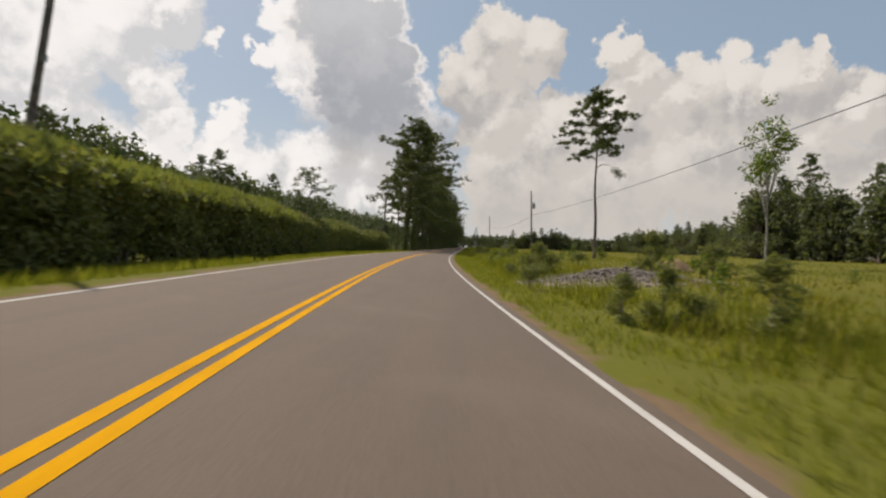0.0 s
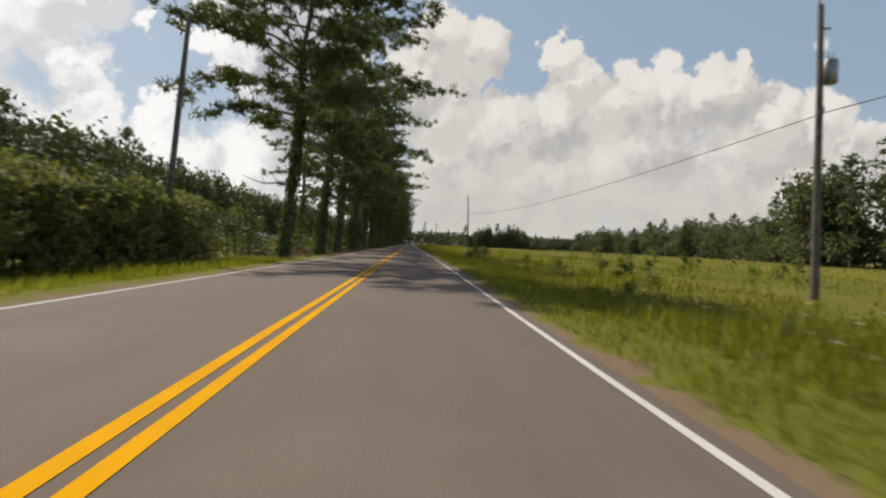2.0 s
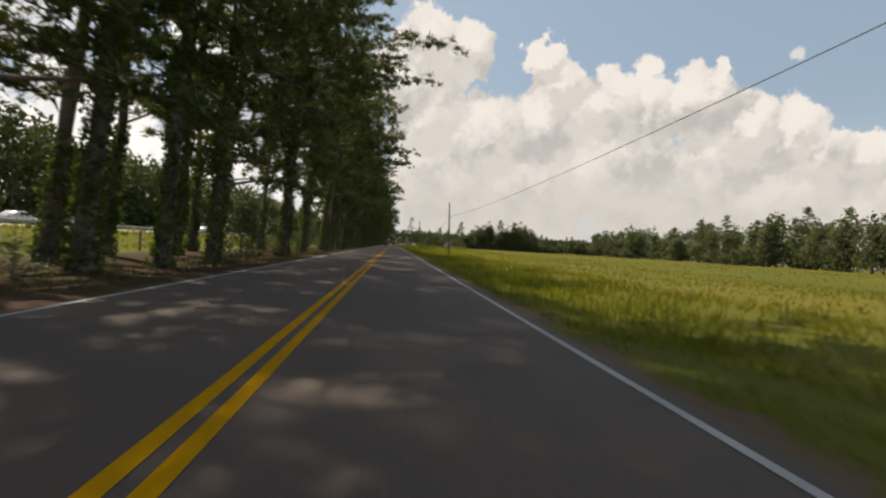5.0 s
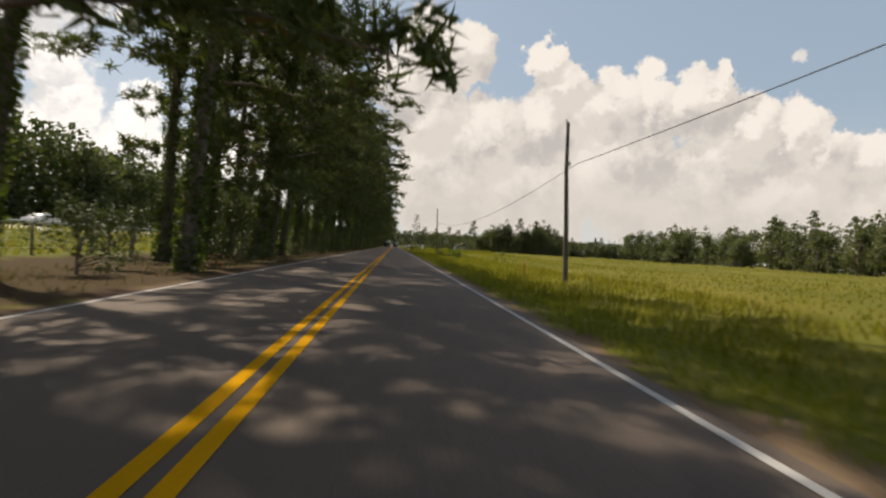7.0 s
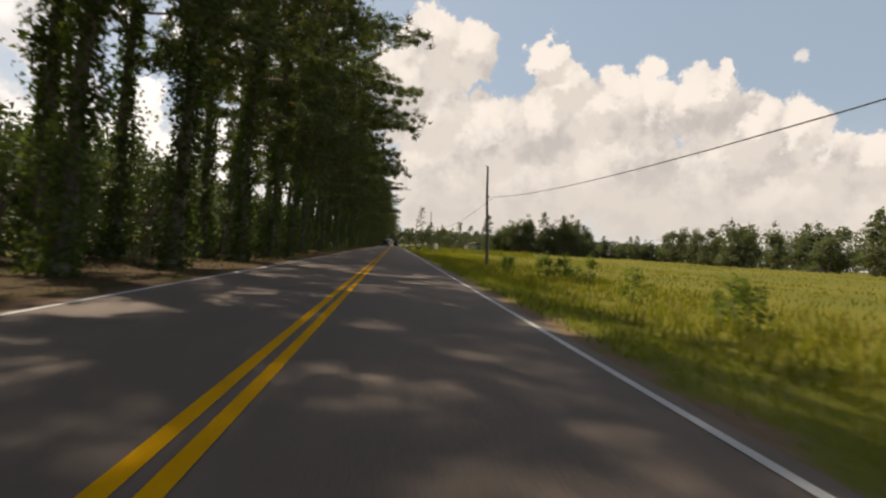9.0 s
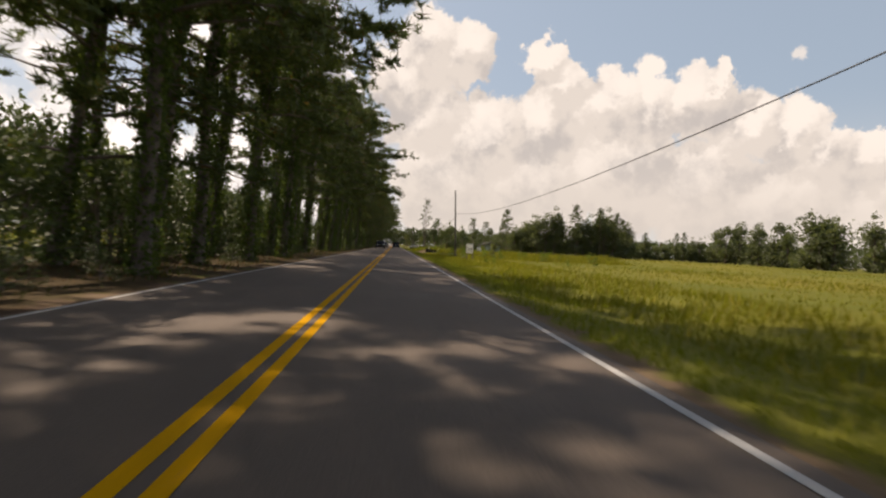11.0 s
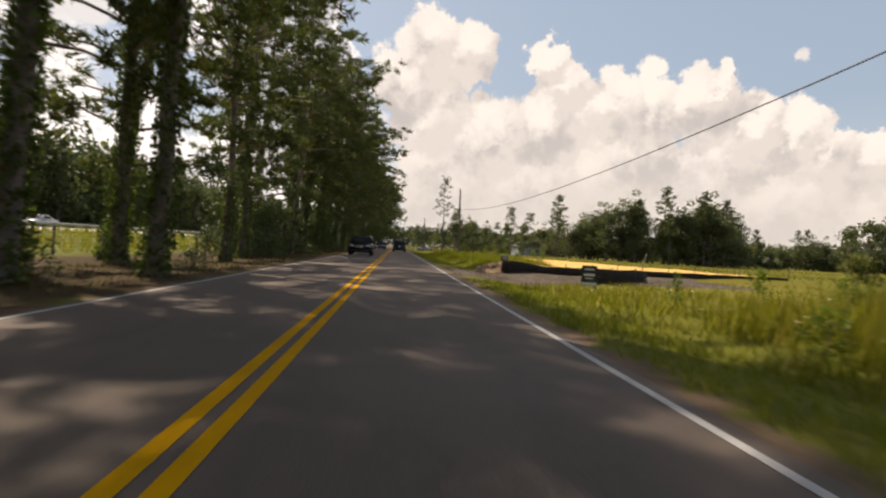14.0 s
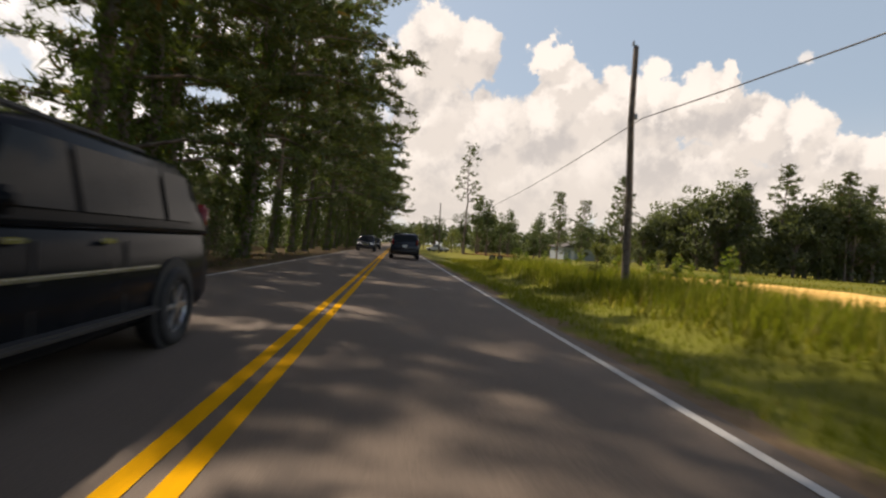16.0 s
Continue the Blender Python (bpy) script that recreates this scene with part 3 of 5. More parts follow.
def broad_meshes(seed, tall, spread, count, size, low=0.25, limbs=7, stout=1.0, twigs=True):
    """Meshes of a broad-leaved tree or, with low near 0, of a bush."""
    r, q = random.Random(seed), np.random.RandomState(seed)
    verts, faces, lobes = [], [], []
    top = tall * 0.62
    tube(verts, faces, [(0, 0, -0.1), (0.006 * tall, 0, top * 0.3), (r.uniform(-0.02, 0.02) * tall, r.uniform(-0.02, 0.02) * tall, top)], [stout * (0.022 * tall + 0.02), stout * (0.016 * tall + 0.015), stout * (0.007 * tall + 0.01)], 7)
    for i in range(limbs):
        az = i * 2.4 + r.uniform(-0.4, 0.4)
        z = tall * r.uniform(low, 0.8)
        reach = spread * r.uniform(0.35, 0.8) * (1.15 - 0.6 * z / tall)
        tip = Vector((math.cos(az) * reach, math.sin(az) * reach, z))
        if twigs:
            tube(verts, faces, [(0, 0, min(top * 0.9, z * 0.5)), tuple(tip * 0.55 + Vector((0, 0, 0.25 * z))), tuple(tip)], [stout * (0.009 * tall + 0.008), stout * (0.006 * tall + 0.006), 0.01], 4)
        lobes.append((tip.x, tip.y, tip.z, spread * r.uniform(0.28, 0.46)))
    lobes += [(r.uniform(-0.2, 0.2) * spread, r.uniform(-0.2, 0.2) * spread, tall * r.uniform(0.55, 0.86), spread * r.uniform(0.28, 0.42)) for _ in range(4)]
    lobes.append((0, 0, tall - spread * 0.25, spread * 0.26))
    v, f = crown_cloud(q, lobes, count, size)
    v[:, 2] = np.maximum(v[:, 2], 0.02)
    return {"trunk": np_mesh("trunk", verts, faces), "crown": np_mesh("crown", v, f)}


# the row of pines beside the road
ROW = [pine_meshes(11, 22.5, 6.0, 5.2, (0.02, -0.02), 12.0, 31, 2.3, 0.45, 18), pine_meshes(12, 24.5, 7.5, 5.5, (0.03, 0.02), 13.0, 30, 2.3, 0.5, 18), pine_meshes(13, 21.0, 3.8, 5.0, (-0.02, 0.0), 12.0, 33, 2.3, 0.4, 18),
       pine_meshes(14, 25.5, 7.5, 5.6, (0.04, -0.03), 14.0, 32, 2.3, 0.5, 18), pine_meshes(15, 23.0, 3.4, 5.0, (0.03, 0.03), 13.0, 34, 2.3, 0.45, 18), pine_meshes(16, 21.0, 6.5, 4.6, (-0.03, 0.01), 4.0, 27, 1.9, 0.4, 18)]
THIN = [pine_meshes(19, 23.0, 5.8, 5.0, (0.02, 0.0), 6.0, 28, 1.5, 0.5, 18, 1.4), pine_meshes(20, 24.0, 6.5, 5.0, (-0.02, 0.0), 4.0, 28, 1.5, 0.5, 18, 1.4)]
IVIED = [pine_meshes(22, 22.5, 7.0, 4.6, (0.03, 0.0), 15.0, 26, 2.2, 0.45, 18, 1.2, 2.6), pine_meshes(23, 24.0, 8.0, 4.5, (0.02, -0.02), 17.0, 26, 2.2, 0.45, 18, 1.2, 2.2)]
LIGHT_IVIED = [pine_meshes(24, 22.0, 8.5, 4.4, (0.03, 0.0), 15.0, 17, 1.5, 0.3, 20, 1.2, 2.4), pine_meshes(25, 23.5, 9.0, 4.4, (0.02, 0.02), 16.0, 17, 1.5, 0.3, 20, 1.2, 2.2)]
FAR_ROW = [pine_meshes(26, 22.0, 4.5, 5.0, (0.02, 0.0), 6.0, 28, 1.7, 0.4, 10, 1.75), pine_meshes(27, 23.5, 5.0, 5.0, (0.02, -0.02), 7.0, 28, 1.7, 0.4, 10, 1.75)]
LEANER = pine_meshes(17, 21.0, 6.2, 5.8, (0.0, -0.13), 10.5, 66, 2.8, -0.15, 20)
OVERHANG = pine_meshes(18, 24.0, 6.0, 5.6, (0.004, 0.0), 9.0, 28, 1.7, 0.0, 22)
# back-row spots at y 117-133 and 226-234 are added to shade the road
spots = [(-5.2, 98.8), (-5.4, 109.6), (-5.3, 121.8), (-7.2, 124.2), (-10.5, 117), (-10.2, 126.5), (-10.8, 133), (-5.2, 128.2), (-5.6, 130.6), (-5.9, 136.4), (-5.8, 141), (-6.4, 146), (-6.6, 151), (-6.8, 241), (-7.9, 246.6), (-7.8, 343), (-7.1, 345.8), (-7.9, 350), (-7.6, 418), (-9.2, 419.5), (-8.6, 423.5), (-10, 162.5), (-11, 168), (-9.6, 172), (-11, 182.7), (-6.4, 230.6), (-7.1, 237.4), (-8.9, 226), (-9.8, 233.5), (-8.6, 221), (-9.6, 253),
         (-8.9, 258), (-6.4, 260.5), (-5.9, 265.5), (-5.6, 272), (-8.4, 275), (-6.0, 279), (-9.5, 373.6), (-8, 371.5), (-9, 383), (-8.4, 387.5), (-10.3, 406), (-10.6, 413), (-6.3, 357.8), (-7.3, 359.6), (-6.5, 362.2), (-7.6, 364.4), (-6.4, 367.0), (-6.9, 370.6), (-7.4, 256.5), (-8.8, 263.5), (-9.3, 268.5)]
rnd = random.Random(21)
y = 154.0
GAPS = ((243.5, 248), (402, 410))
while y < 575:
    for x0, gap in ((-6.4, 0.0), (-10.2, 2.4), (-8.4, 1.2)) if 248 < y < 345 else ((-6.4, 0.0), (-10.2, 2.4)):
        p = (x0 + rnd.uniform(-1.3, 1.3), y + gap + rnd.uniform(-1.2, 1.2))
        if x0 < -8 and int(y) % 3 == 0 and not 250 < y < 345:
            continue
        if x0 > -8 and any(lo < p[1] < hi for lo, hi in GAPS) or x0 < -8 and 425 < p[1] < 430:
            continue
        if min(math.hypot(p[0] - s[0], (p[1] - s[1])) for s in spots) > 2.7:
            spots.append(p)
    y += 4.6
plant("pine_tree", LEANER, pose(-5.2, 87.8, ground_at(-5.2, 87.8), 0, 6.0, 0), "leaning pine with ivy-covered trunk at the head of the row", "pine tree", "pines in the roadside row", part_labels={"vine": "dark ivy climbing the trunk"})
for x, y in spots:
    over = abs(y - 130.6) < 0.1
    m = pose(x, y, ground_at(x, y), rnd.uniform(-2.6, 2.6), rnd.uniform(1.4, 6.2) if not over else 0, rnd.uniform(-50, 40) if not over else 15) @ Matrix.Scale(rnd.uniform(0.88, 1.07) * (1.0 if y < 135 else 0.92), 4)
    kind = {98.8: 4, 109.6: 1, 121.8: 3, 124.2: 5, 128.2: 5, 136.4: 5}.get(y, rnd.choice((0, 2, 4)) if 136 < y < 156 or 226 < y < 262 or 424 < y < 442 else rnd.randrange(6))
    airy = x < -9.6 and y < 365 or 344 < y < 371 or 400 < y < 413
    vined = kind != 5
    draped = x > -9.4 and (139 < y < 154 or 238 < y < 251 or 251 < y < 284 or 322 < y < 349 or 356 < y < 378 or 417 < y < 424)
    plant("pine_tree", OVERHANG if over else (LIGHT_IVIED if 338 < y < 380 else IVIED)[int(y) % 2] if draped else FAR_ROW[kind % 2] if y > 455 else THIN[kind % 2] if airy else ROW[kind], m, "tall pine thickly draped in dark ivy in the row" if draped else "tall dark pine with ivy-covered trunk in the roadside row" if vined else "tall dark pine with mostly bare rough trunk in the row", "pine tree", "pines in the roadside row")

# two extra pines, added to the row to throw shade on the road
late = random.Random(64)
for x, y in ((-6.8, 427.4), (-7.0, 431.2)):
    plant("pine_tree", LIGHT_IVIED[int(y) % 2], pose(x, y, ground_at(x, y), late.uniform(-2, 2), late.uniform(1.4, 5), late.uniform(-50, 40)) @ Matrix.Scale(0.9, 4), "tall pine thickly draped in dark ivy in the row", "pine tree", "pines in the roadside row")

# dead limb of the leaning pine
dead, df = [], []
tube(dead, df, [(0, 0, 0), (-1.2, -0.4, -0.1), (-2.2, -0.8, -0.35), (-3.2, -1.0, -0.2), (-4.2, -1.2, 0.1)], [0.11, 0.08, 0.06, 0.04, 0.015], 5)
tube(dead, df, [(-1.2, -0.4, -0.1), (-1.7, -0.5, 0.6), (-1.5, -0.6, 1.2)], [0.05, 0.03, 0.01], 4)
tube(dead, df, [(-2.2, -0.8, -0.35), (-2.6, -0.9, 0.4), (-2.9, -0.7, 0.8)], [0.04, 0.025, 0.01], 4)
head_pine = next(o for o in scene.objects if o.name == "pine_tree")
limb = mesh_part("limb", np_mesh("limb", dead, df), BARK, head_pine, "bare dead limb")
limb.location = (0.05, -0.5, 4.0)
limb.scale = (0.58, 0.58, 0.58)

# bushes under the row and by the fence
BUSH = [broad_meshes(31, 2.6, 1.6, 1100, 0.15, 0.1, 9), broad_meshes(32, 3.6, 1.9, 1500, 0.165, 0.08, 9), broad_meshes(33, 1.7, 1.2, 800, 0.125, 0.08, 8)]
LEAFY = {"trunk": BARK, "crown": BROAD}
BRIGHT = {"trunk": BARK, "crown": LIGHT_LEAF}
BRIGHT_BUSH = broad_meshes(34, 2.7, 1.7, 1300, 0.15, 0.08)
y = 81.0
while y < 570:
    thick = 264 < y < 348 or y > 403
    if rnd.random() < (0.95 if thick else 0.4 if y < 100 or 190 < y < 264 else 0.14):
        x = rnd.uniform(-12.5, -8.0)
        plant("bush", BUSH[rnd.randrange(3)], pose(x, y, ground_at(x, y), 0, 0, rnd.uniform(0, 360)) @ Matrix.Scale(rnd.uniform(0.8, 1.3) * (1.35 if y > 428 else 1.0), 4), "dark green leafy bush growing under the pines", "bush", "bushes under the pines", LEAFY)
    y += rnd.uniform(1.6, 3.0)
for i in range(61):
    x, y = (-8.7 + rnd.uniform(-0.5, 0.4), 401.5 + 2.0 * i) if i < 17 else (-10.6 + rnd.uniform(-1.0, 1.0), 264.0 + 2.1 * (i - 17))
    plant("bush", BUSH[1], pose(x, y, ground_at(x, y), 0, 0, rnd.uniform(0, 360)) @ Matrix.Scale(rnd.uniform(1.0, 1.35), 4), "large dark green bush in a tangle under the pines", "bush", "bushes under the pines", LEAFY)
for i in range(64):
    x, y = rnd.uniform(-8.6, -5.4), 96 + 5.5 * i + rnd.uniform(-1.5, 1.5)
    plant("bush", BUSH[2 if i % 3 else 0], pose(x, y, ground_at(x, y), 0, 0, rnd.uniform(0, 360)) @ Matrix.Scale(rnd.uniform(0.3, 0.75), 4), "low dark green sapling at the foot of the pines", "bush", "saplings at the foot of the pines", LEAFY)
for x, y, s in ((-9.8, 97.5, 1.0), (-12, 101, 1.3), (-9.4, 113.5, 1.0), (-10.6, 137, 0.8), (-8.5, 283, 0.7), (-9.6, 347, 0.8), (-10.2, 296, 0.8)):
    plant("bush", BRIGHT_BUSH, pose(x, y, ground_at(x, y), 0, 0, 40 * y) @ Matrix.Scale(s, 4), "bright sunlit green bush beside the fence", "bush", "sunlit bushes", BRIGHT)


def hedge_meshes(seed, long, tall, deep):
    """An overgrown shrub of the roadside hedge: stems, and a mass of small leaves with an uneven top."""
    r, q = random.Random(seed), np.random.RandomState(seed)
    verts, faces = [], []
    for _ in range(7):
        x, y = r.uniform(-deep * 0.3, deep * 0.3), r.uniform(-long * 0.45, long * 0.45)
        tube(verts, faces, [(x, y, -0.1), (x + r.uniform(-0.2, 0.2), y + r.uniform(-0.2, 0.2), tall * 0.4), (x + r.uniform(-0.5, 0.5), y + r.uniform(-0.4, 0.4), tall * 0.85)], [0.06, 0.045, 0.015], 5)
    lobes = []
    for _ in range(30):
        x, y = r.uniform(-deep / 2, deep / 2), r.uniform(-long / 2, long / 2)
        z = tall * r.uniform(0.1, 0.86) * (1 - 0.3 * (2 * x / deep) ** 2)
        lobes.append((x, y, z, r.uniform(0.45, 0.85)))
    v, f = crown_cloud(q, lobes, 4300, 0.19)
    n = 1200
    top = np.stack([q.uniform(-deep * 0.6, deep * 0.6, n), q.uniform(-long / 2, long / 2, n), tall * 0.93 + q.normal(0, 0.1, n)], 1)
    top[:, 2] -= 0.22 * tall * (top[:, 0] / (deep * 0.6)) ** 2
    v2, f2 = leaves(top, 0.17, q)
    v, f = np.concatenate([v, v2]), np.concatenate([f, f2 + len(v)])
    v[:, 2] = np.maximum(v[:, 2], 0.05)
    n = 900
    foot = np.stack([q.uniform(-deep * 0.55, deep * 0.6, n), q.uniform(-long / 2, long / 2, n), tall * 0.95 + q.normal(0, 0.07, n)], 1)
    foot[:, 2] -= 0.22 * tall * (foot[:, 0] / (deep * 0.6)) ** 2
    go = np.stack([q.normal(0.25, 0.5, n), q.normal(0, 0.5, n), np.full(n, 0.8)], 1)
    go /= np.linalg.norm(go, axis=1, keepdims=True)
    v3, f3 = blades(foot + go * 0.16, go, q.uniform(0.25, 0.6, n), q.uniform(0.04, 0.09, n), q)
    return {"trunk": np_mesh("trunk", verts, faces), "crown": np_mesh("crown", v, f), "top_growth": np_mesh("top_growth", v3, f3)}


HEDGES = [hedge_meshes(41, 3.4, 3.3, 2.6), hedge_meshes(42, 3.4, 3.45, 2.6), hedge_meshes(43, 3.4, 3.2, 2.5)]
y = -14.0
i = 0
while y < 83:
    x, yy = on_road(-8.4 + rnd.uniform(-0.25, 0.25), y)
    s = 1.0 if y < 60 else 0.86
    kit = {k: me for k, me in HEDGES[i % 3].items() if k != "top_growth" or y < 36}
    plant("hedge_shrub", kit, pose(x, yy, height(-8.4, y), 0, 0, math.degrees(math.atan(-slope(y))) + rnd.choice((0, 180))) @ Matrix.Scale(s * (1 + 0.1 * noise.noise((y * 0.13, 0.5, 4))) * rnd.uniform(0.96, 1.04), 4), "overgrown green hedge shrub beside the road", "hedge", "shrubs of the roadside hedge", {"trunk": BARK, "crown": HEDGE, "top_growth": SUNLIT_SHOOTS}, {"top_growth": "yellow-green growth on top with sunlight put into its colour"})
    if y > 32:
        x, yy = on_road(-9.6 + rnd.uniform(-0.8, 0.5), y)
        plant("bush", BUSH[1], pose(x, yy, height(-9.6, y), 0, 0, rnd.uniform(0, 360)) @ Matrix.Scale(rnd.uniform(1.05, 1.4), 4), "tall rounded green bush behind the hedge", "bush", "bushes behind the hedge", {"trunk": BARK, "crown": HEDGE})
    y += 2.1
    i += 1
small_pine = pine_meshes(44, 7.5, 2.5, 2.0, (0, 0), 0, 18, 0.9, 0.0, 12, 1.0)
for x, y, s in ((-8.3, 45, 0.95), (-12, 62, 0.8)):
    plant("young_pine", small_pine, pose(x, y, ground_at(x, y), 0, 0, 70 * x) @ Matrix.Scale(s, 4), "young pine with airy needles behind the hedge", "pine tree", "young pines behind the hedge")

# lone trees in the meadow
lone = pine_meshes(51, 24.0, 14.6, 4.9, (0.004, 0.0), 0, 30, 2.2, 0.0, 26, 1.4)
ob = plant("pine_tree", lone, pose(24, 79, ground_at(24, 79), 0, 0, 200), "lone tall pine with a long bare trunk in the meadow", "pine tree", "")
arm_v, arm_f = [], []
tube(arm_v, arm_f, [(0, 0, 13.4), (0.8, 0.2, 14.0), (2.0, 0.4, 13.9), (3.2, 0.6, 13.1)], [0.08, 0.06, 0.04, 0.015], 5)
arm = mesh_part("limb", np_mesh("limb", arm_v, arm_f), BARK, ob, "single long drooping limb")
arm.rotation_euler = (0, 0, radians(-200))
q = np.random.RandomState(52)
mid = np.array([(3.0, 0.6, 12.9), (3.5, 0.7, 12.8), (2.7, 0.5, 13.2), (3.9, 0.7, 12.5), (3.3, 0.9, 12.5)])
mid = np.repeat(mid, 50, 0) + q.normal(size=(250, 3)) * 0.25
go = q.normal(size=(250, 3))
go /= np.linalg.norm(go, axis=1, keepdims=True)
v, f = blades(mid, go, np.full(250, 0.45), np.full(250, 0.1), q)
mesh_part("needles", np_mesh("needles", v, f), NEEDLES, arm)
aspen = broad_meshes(53, 20, 3.4, 2300, 0.34, 0.5, 14, 0.35)
plant("young_tree", aspen, pose(39.5, 62.5, ground_at(39.5, 62.5)), "slender pale-barked tree with sparse light leaves", "tree", "", {"trunk": PALE_BARK, "crown": LIGHT_LEAF})

# woods round the fields
WOODS = [broad_meshes(61, 15, 5.2, 950, 0.95, 0.03, 13), broad_meshes(62, 18, 5.8, 1000, 1.0, 0.03, 14), broad_meshes(63, 12.5, 4.8, 880, 0.9, 0.02, 12), broad_meshes(64, 17, 4.4, 950, 0.9, 0.03, 13)]
TALL_PINE = pine_meshes(65, 21, 9, 3.2, (0, 0.01), 0, 24, 1.6, 0.0, 11, 2.0)
COPSE = [broad_meshes(67, 14, 4.0, 2100, 0.52, 0.22, 15), broad_meshes(68, 17, 3.9, 2300, 0.52, 0.28, 16), broad_meshes(69, 11, 3.6, 1800, 0.5, 0.15, 13)]
WOOD_MAT = {"trunk": BARK, "crown": HAZED_LEAF}


edges = []


def wood_line(points, gap, depth, group, pines=0.16, scale=(0.8, 1.2), kinds=WOODS):
    # woods right of the road take the leaves with haze in their colour
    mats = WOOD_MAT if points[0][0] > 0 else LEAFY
    edges.extend((a, b, depth, scale[1]) for a, b in zip(points, points[1:]))
    for (x0, y0), (x1, y1) in zip(points, points[1:]):
        n = max(1, int(math.hypot(x1 - x0, y1 - y0) / gap))
        for i in range(n):
            t = (i + rnd.random()) / n
            d = rnd.uniform(0, depth)
            x, y = x0 + (x1 - x0) * t + (d if x0 > 0 else -d), y0 + (y1 - y0) * t
            m = pose(x, y, ground_at(x, y), 0, 0, rnd.uniform(0, 360)) @ Matrix.Scale(rnd.uniform(*scale), 4)
            if rnd.random() < pines:
                m = m @ Matrix.Scale(0.76 if kinds is COPSE else 0.95, 4)
                plant("wood_pine", TALL_PINE, m, "tall pine standing over the edge of the woods", "pine tree", group)
            else:
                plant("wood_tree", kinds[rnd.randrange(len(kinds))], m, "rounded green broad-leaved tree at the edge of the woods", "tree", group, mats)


wood_line([(130, 118), (120, 150), (112, 172), (107, 198), (128, 222)], 2.5, 14, "trees of the wood east of the meadow", 0.12, (1.35, 1.8))
wood_line([(134, 232), (150, 290), (162, 430), (150, 540)], 3.1, 22, "trees along the far side of the meadow", 0.12, (1.0, 1.3))
wood_line([(46, 528), (58, 514), (78, 505), (92, 520)], 1.5, 16, "trees of the copse by the building site", 0.2, (0.95, 1.35), COPSE)
wood_line([(92, 540), (130, 640), (60, 760)], 6.5, 22, "trees behind the building site", 0.2, (0.7, 1.0))
wood_line([(92, 522), (118, 528), (152, 540)], 2.8, 14, "trees beside the copse", 0.2, (0.62, 0.9), COPSE)
wood_line([(16, 600), (40, 570), (58, 560)], 4.0, 20, "trees behind the roadside copse", 0.1, (0.7, 0.95))
wood_line([(-58, 60), (-60, 200), (-58, 360), (-60, 520), (-58, 660)], 3.6, 14, "trees beyond the highway", 0.12, (0.95, 1.2))
wood_line([(-23, -5), (-26, 40), (-30, 74)], 4.0, 2.5, "trees behind the hedge", 0.2, (0.36, 0.55))

# saplings and brush that close the foot of the woods
q = np.random.RandomState(66)
pts = {1: [], -1: []}
for (x0, y0), (x1, y1), depth, s in edges:
    n = int((80 if x0 > 0 else 120) * math.hypot(x1 - x0, y1 - y0))
    t, d = q.uniform(0, 1, n), q.uniform(0.5, depth + 3, n)
    x, y = x0 + (x1 - x0) * t + (d if x0 > 0 else -d), y0 + (y1 - y0) * t
    crest = np.array([((14.5 if a < 0 else 4.2 if b > 480 else 11.5) + 5.0 * noise.noise((a * 0.09, b * 0.09, 1)) + 3.0 * noise.noise((a * 0.4, b * 0.4, 2))) * s for a, b in zip(x, y)])
    z = np.array([ground_at(a, b) for a, b in zip(x, y)])
    pts[1 if x0 > 0 else -1].append(np.stack([x, y, z + 0.3 + crest * q.uniform(0, 1, n) ** 0.8], 1))
for way, leaf in ((1, HAZED_LEAF), (-1, BROAD)):
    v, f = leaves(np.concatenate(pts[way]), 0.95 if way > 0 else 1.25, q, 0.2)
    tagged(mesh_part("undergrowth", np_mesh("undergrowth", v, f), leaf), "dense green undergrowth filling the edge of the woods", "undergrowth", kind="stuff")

# small mixed trees where the road goes on
YOUNG = [broad_meshes(71, 8.0, 2.4, 1500, 0.3, 0.15), broad_meshes(72, 10.5, 2.6, 1700, 0.32, 0.2), broad_meshes(73, 6.0, 2.2, 1200, 0.28, 0.1)]
CONIFER = pine_meshes(74, 12.5, 1.2, 2.4, (0, 0), 0, 34)
plant("pine_tree", pine_meshes(75, 19.5, 9.0, 3.0, (0.003, 0.0), 0, 18), pose(13.4, 509, ground_at(13.4, 509)), "crooked open-crowned pine beside the road ahead", "pine tree", "")
for x, y, s in ((17, 506, 1.25), (20, 509, 1.0), (23, 516, 0.9), (12, 517, 0.9), (27, 511, 0.75), (30, 518, 0.9), (9.5, 530, 1.0), (7, 548, 1.15), (15, 524, 1.1), (19, 531, 1.2), (24, 500, 0.6), (36, 512, 0.8), (41, 509, 0.7), (9, 566, 1.2)):
    plant("young_tree", YOUNG[rnd.randrange(3)], pose(x, y, ground_at(x, y), 0, 0, 37 * x) @ Matrix.Scale(s, 4), "young broad-leaved tree in a roadside thicket", "tree", "young trees of the thicket", {"trunk": BARK, "crown": HEDGE if rnd.random() < 0.4 else BROAD})
for x, y, s in ((34.5, 521, 1.1), (40, 522, 1.0), (47, 518, 1.05), (21, 540, 1.1)):
    plant("conifer", CONIFER, pose(x, y, ground_at(x, y), 0, 0, 50 * x) @ Matrix.Scale(s, 4), "full-skirted young conifer in a roadside thicket", "conifer", "conifers of the thicket")

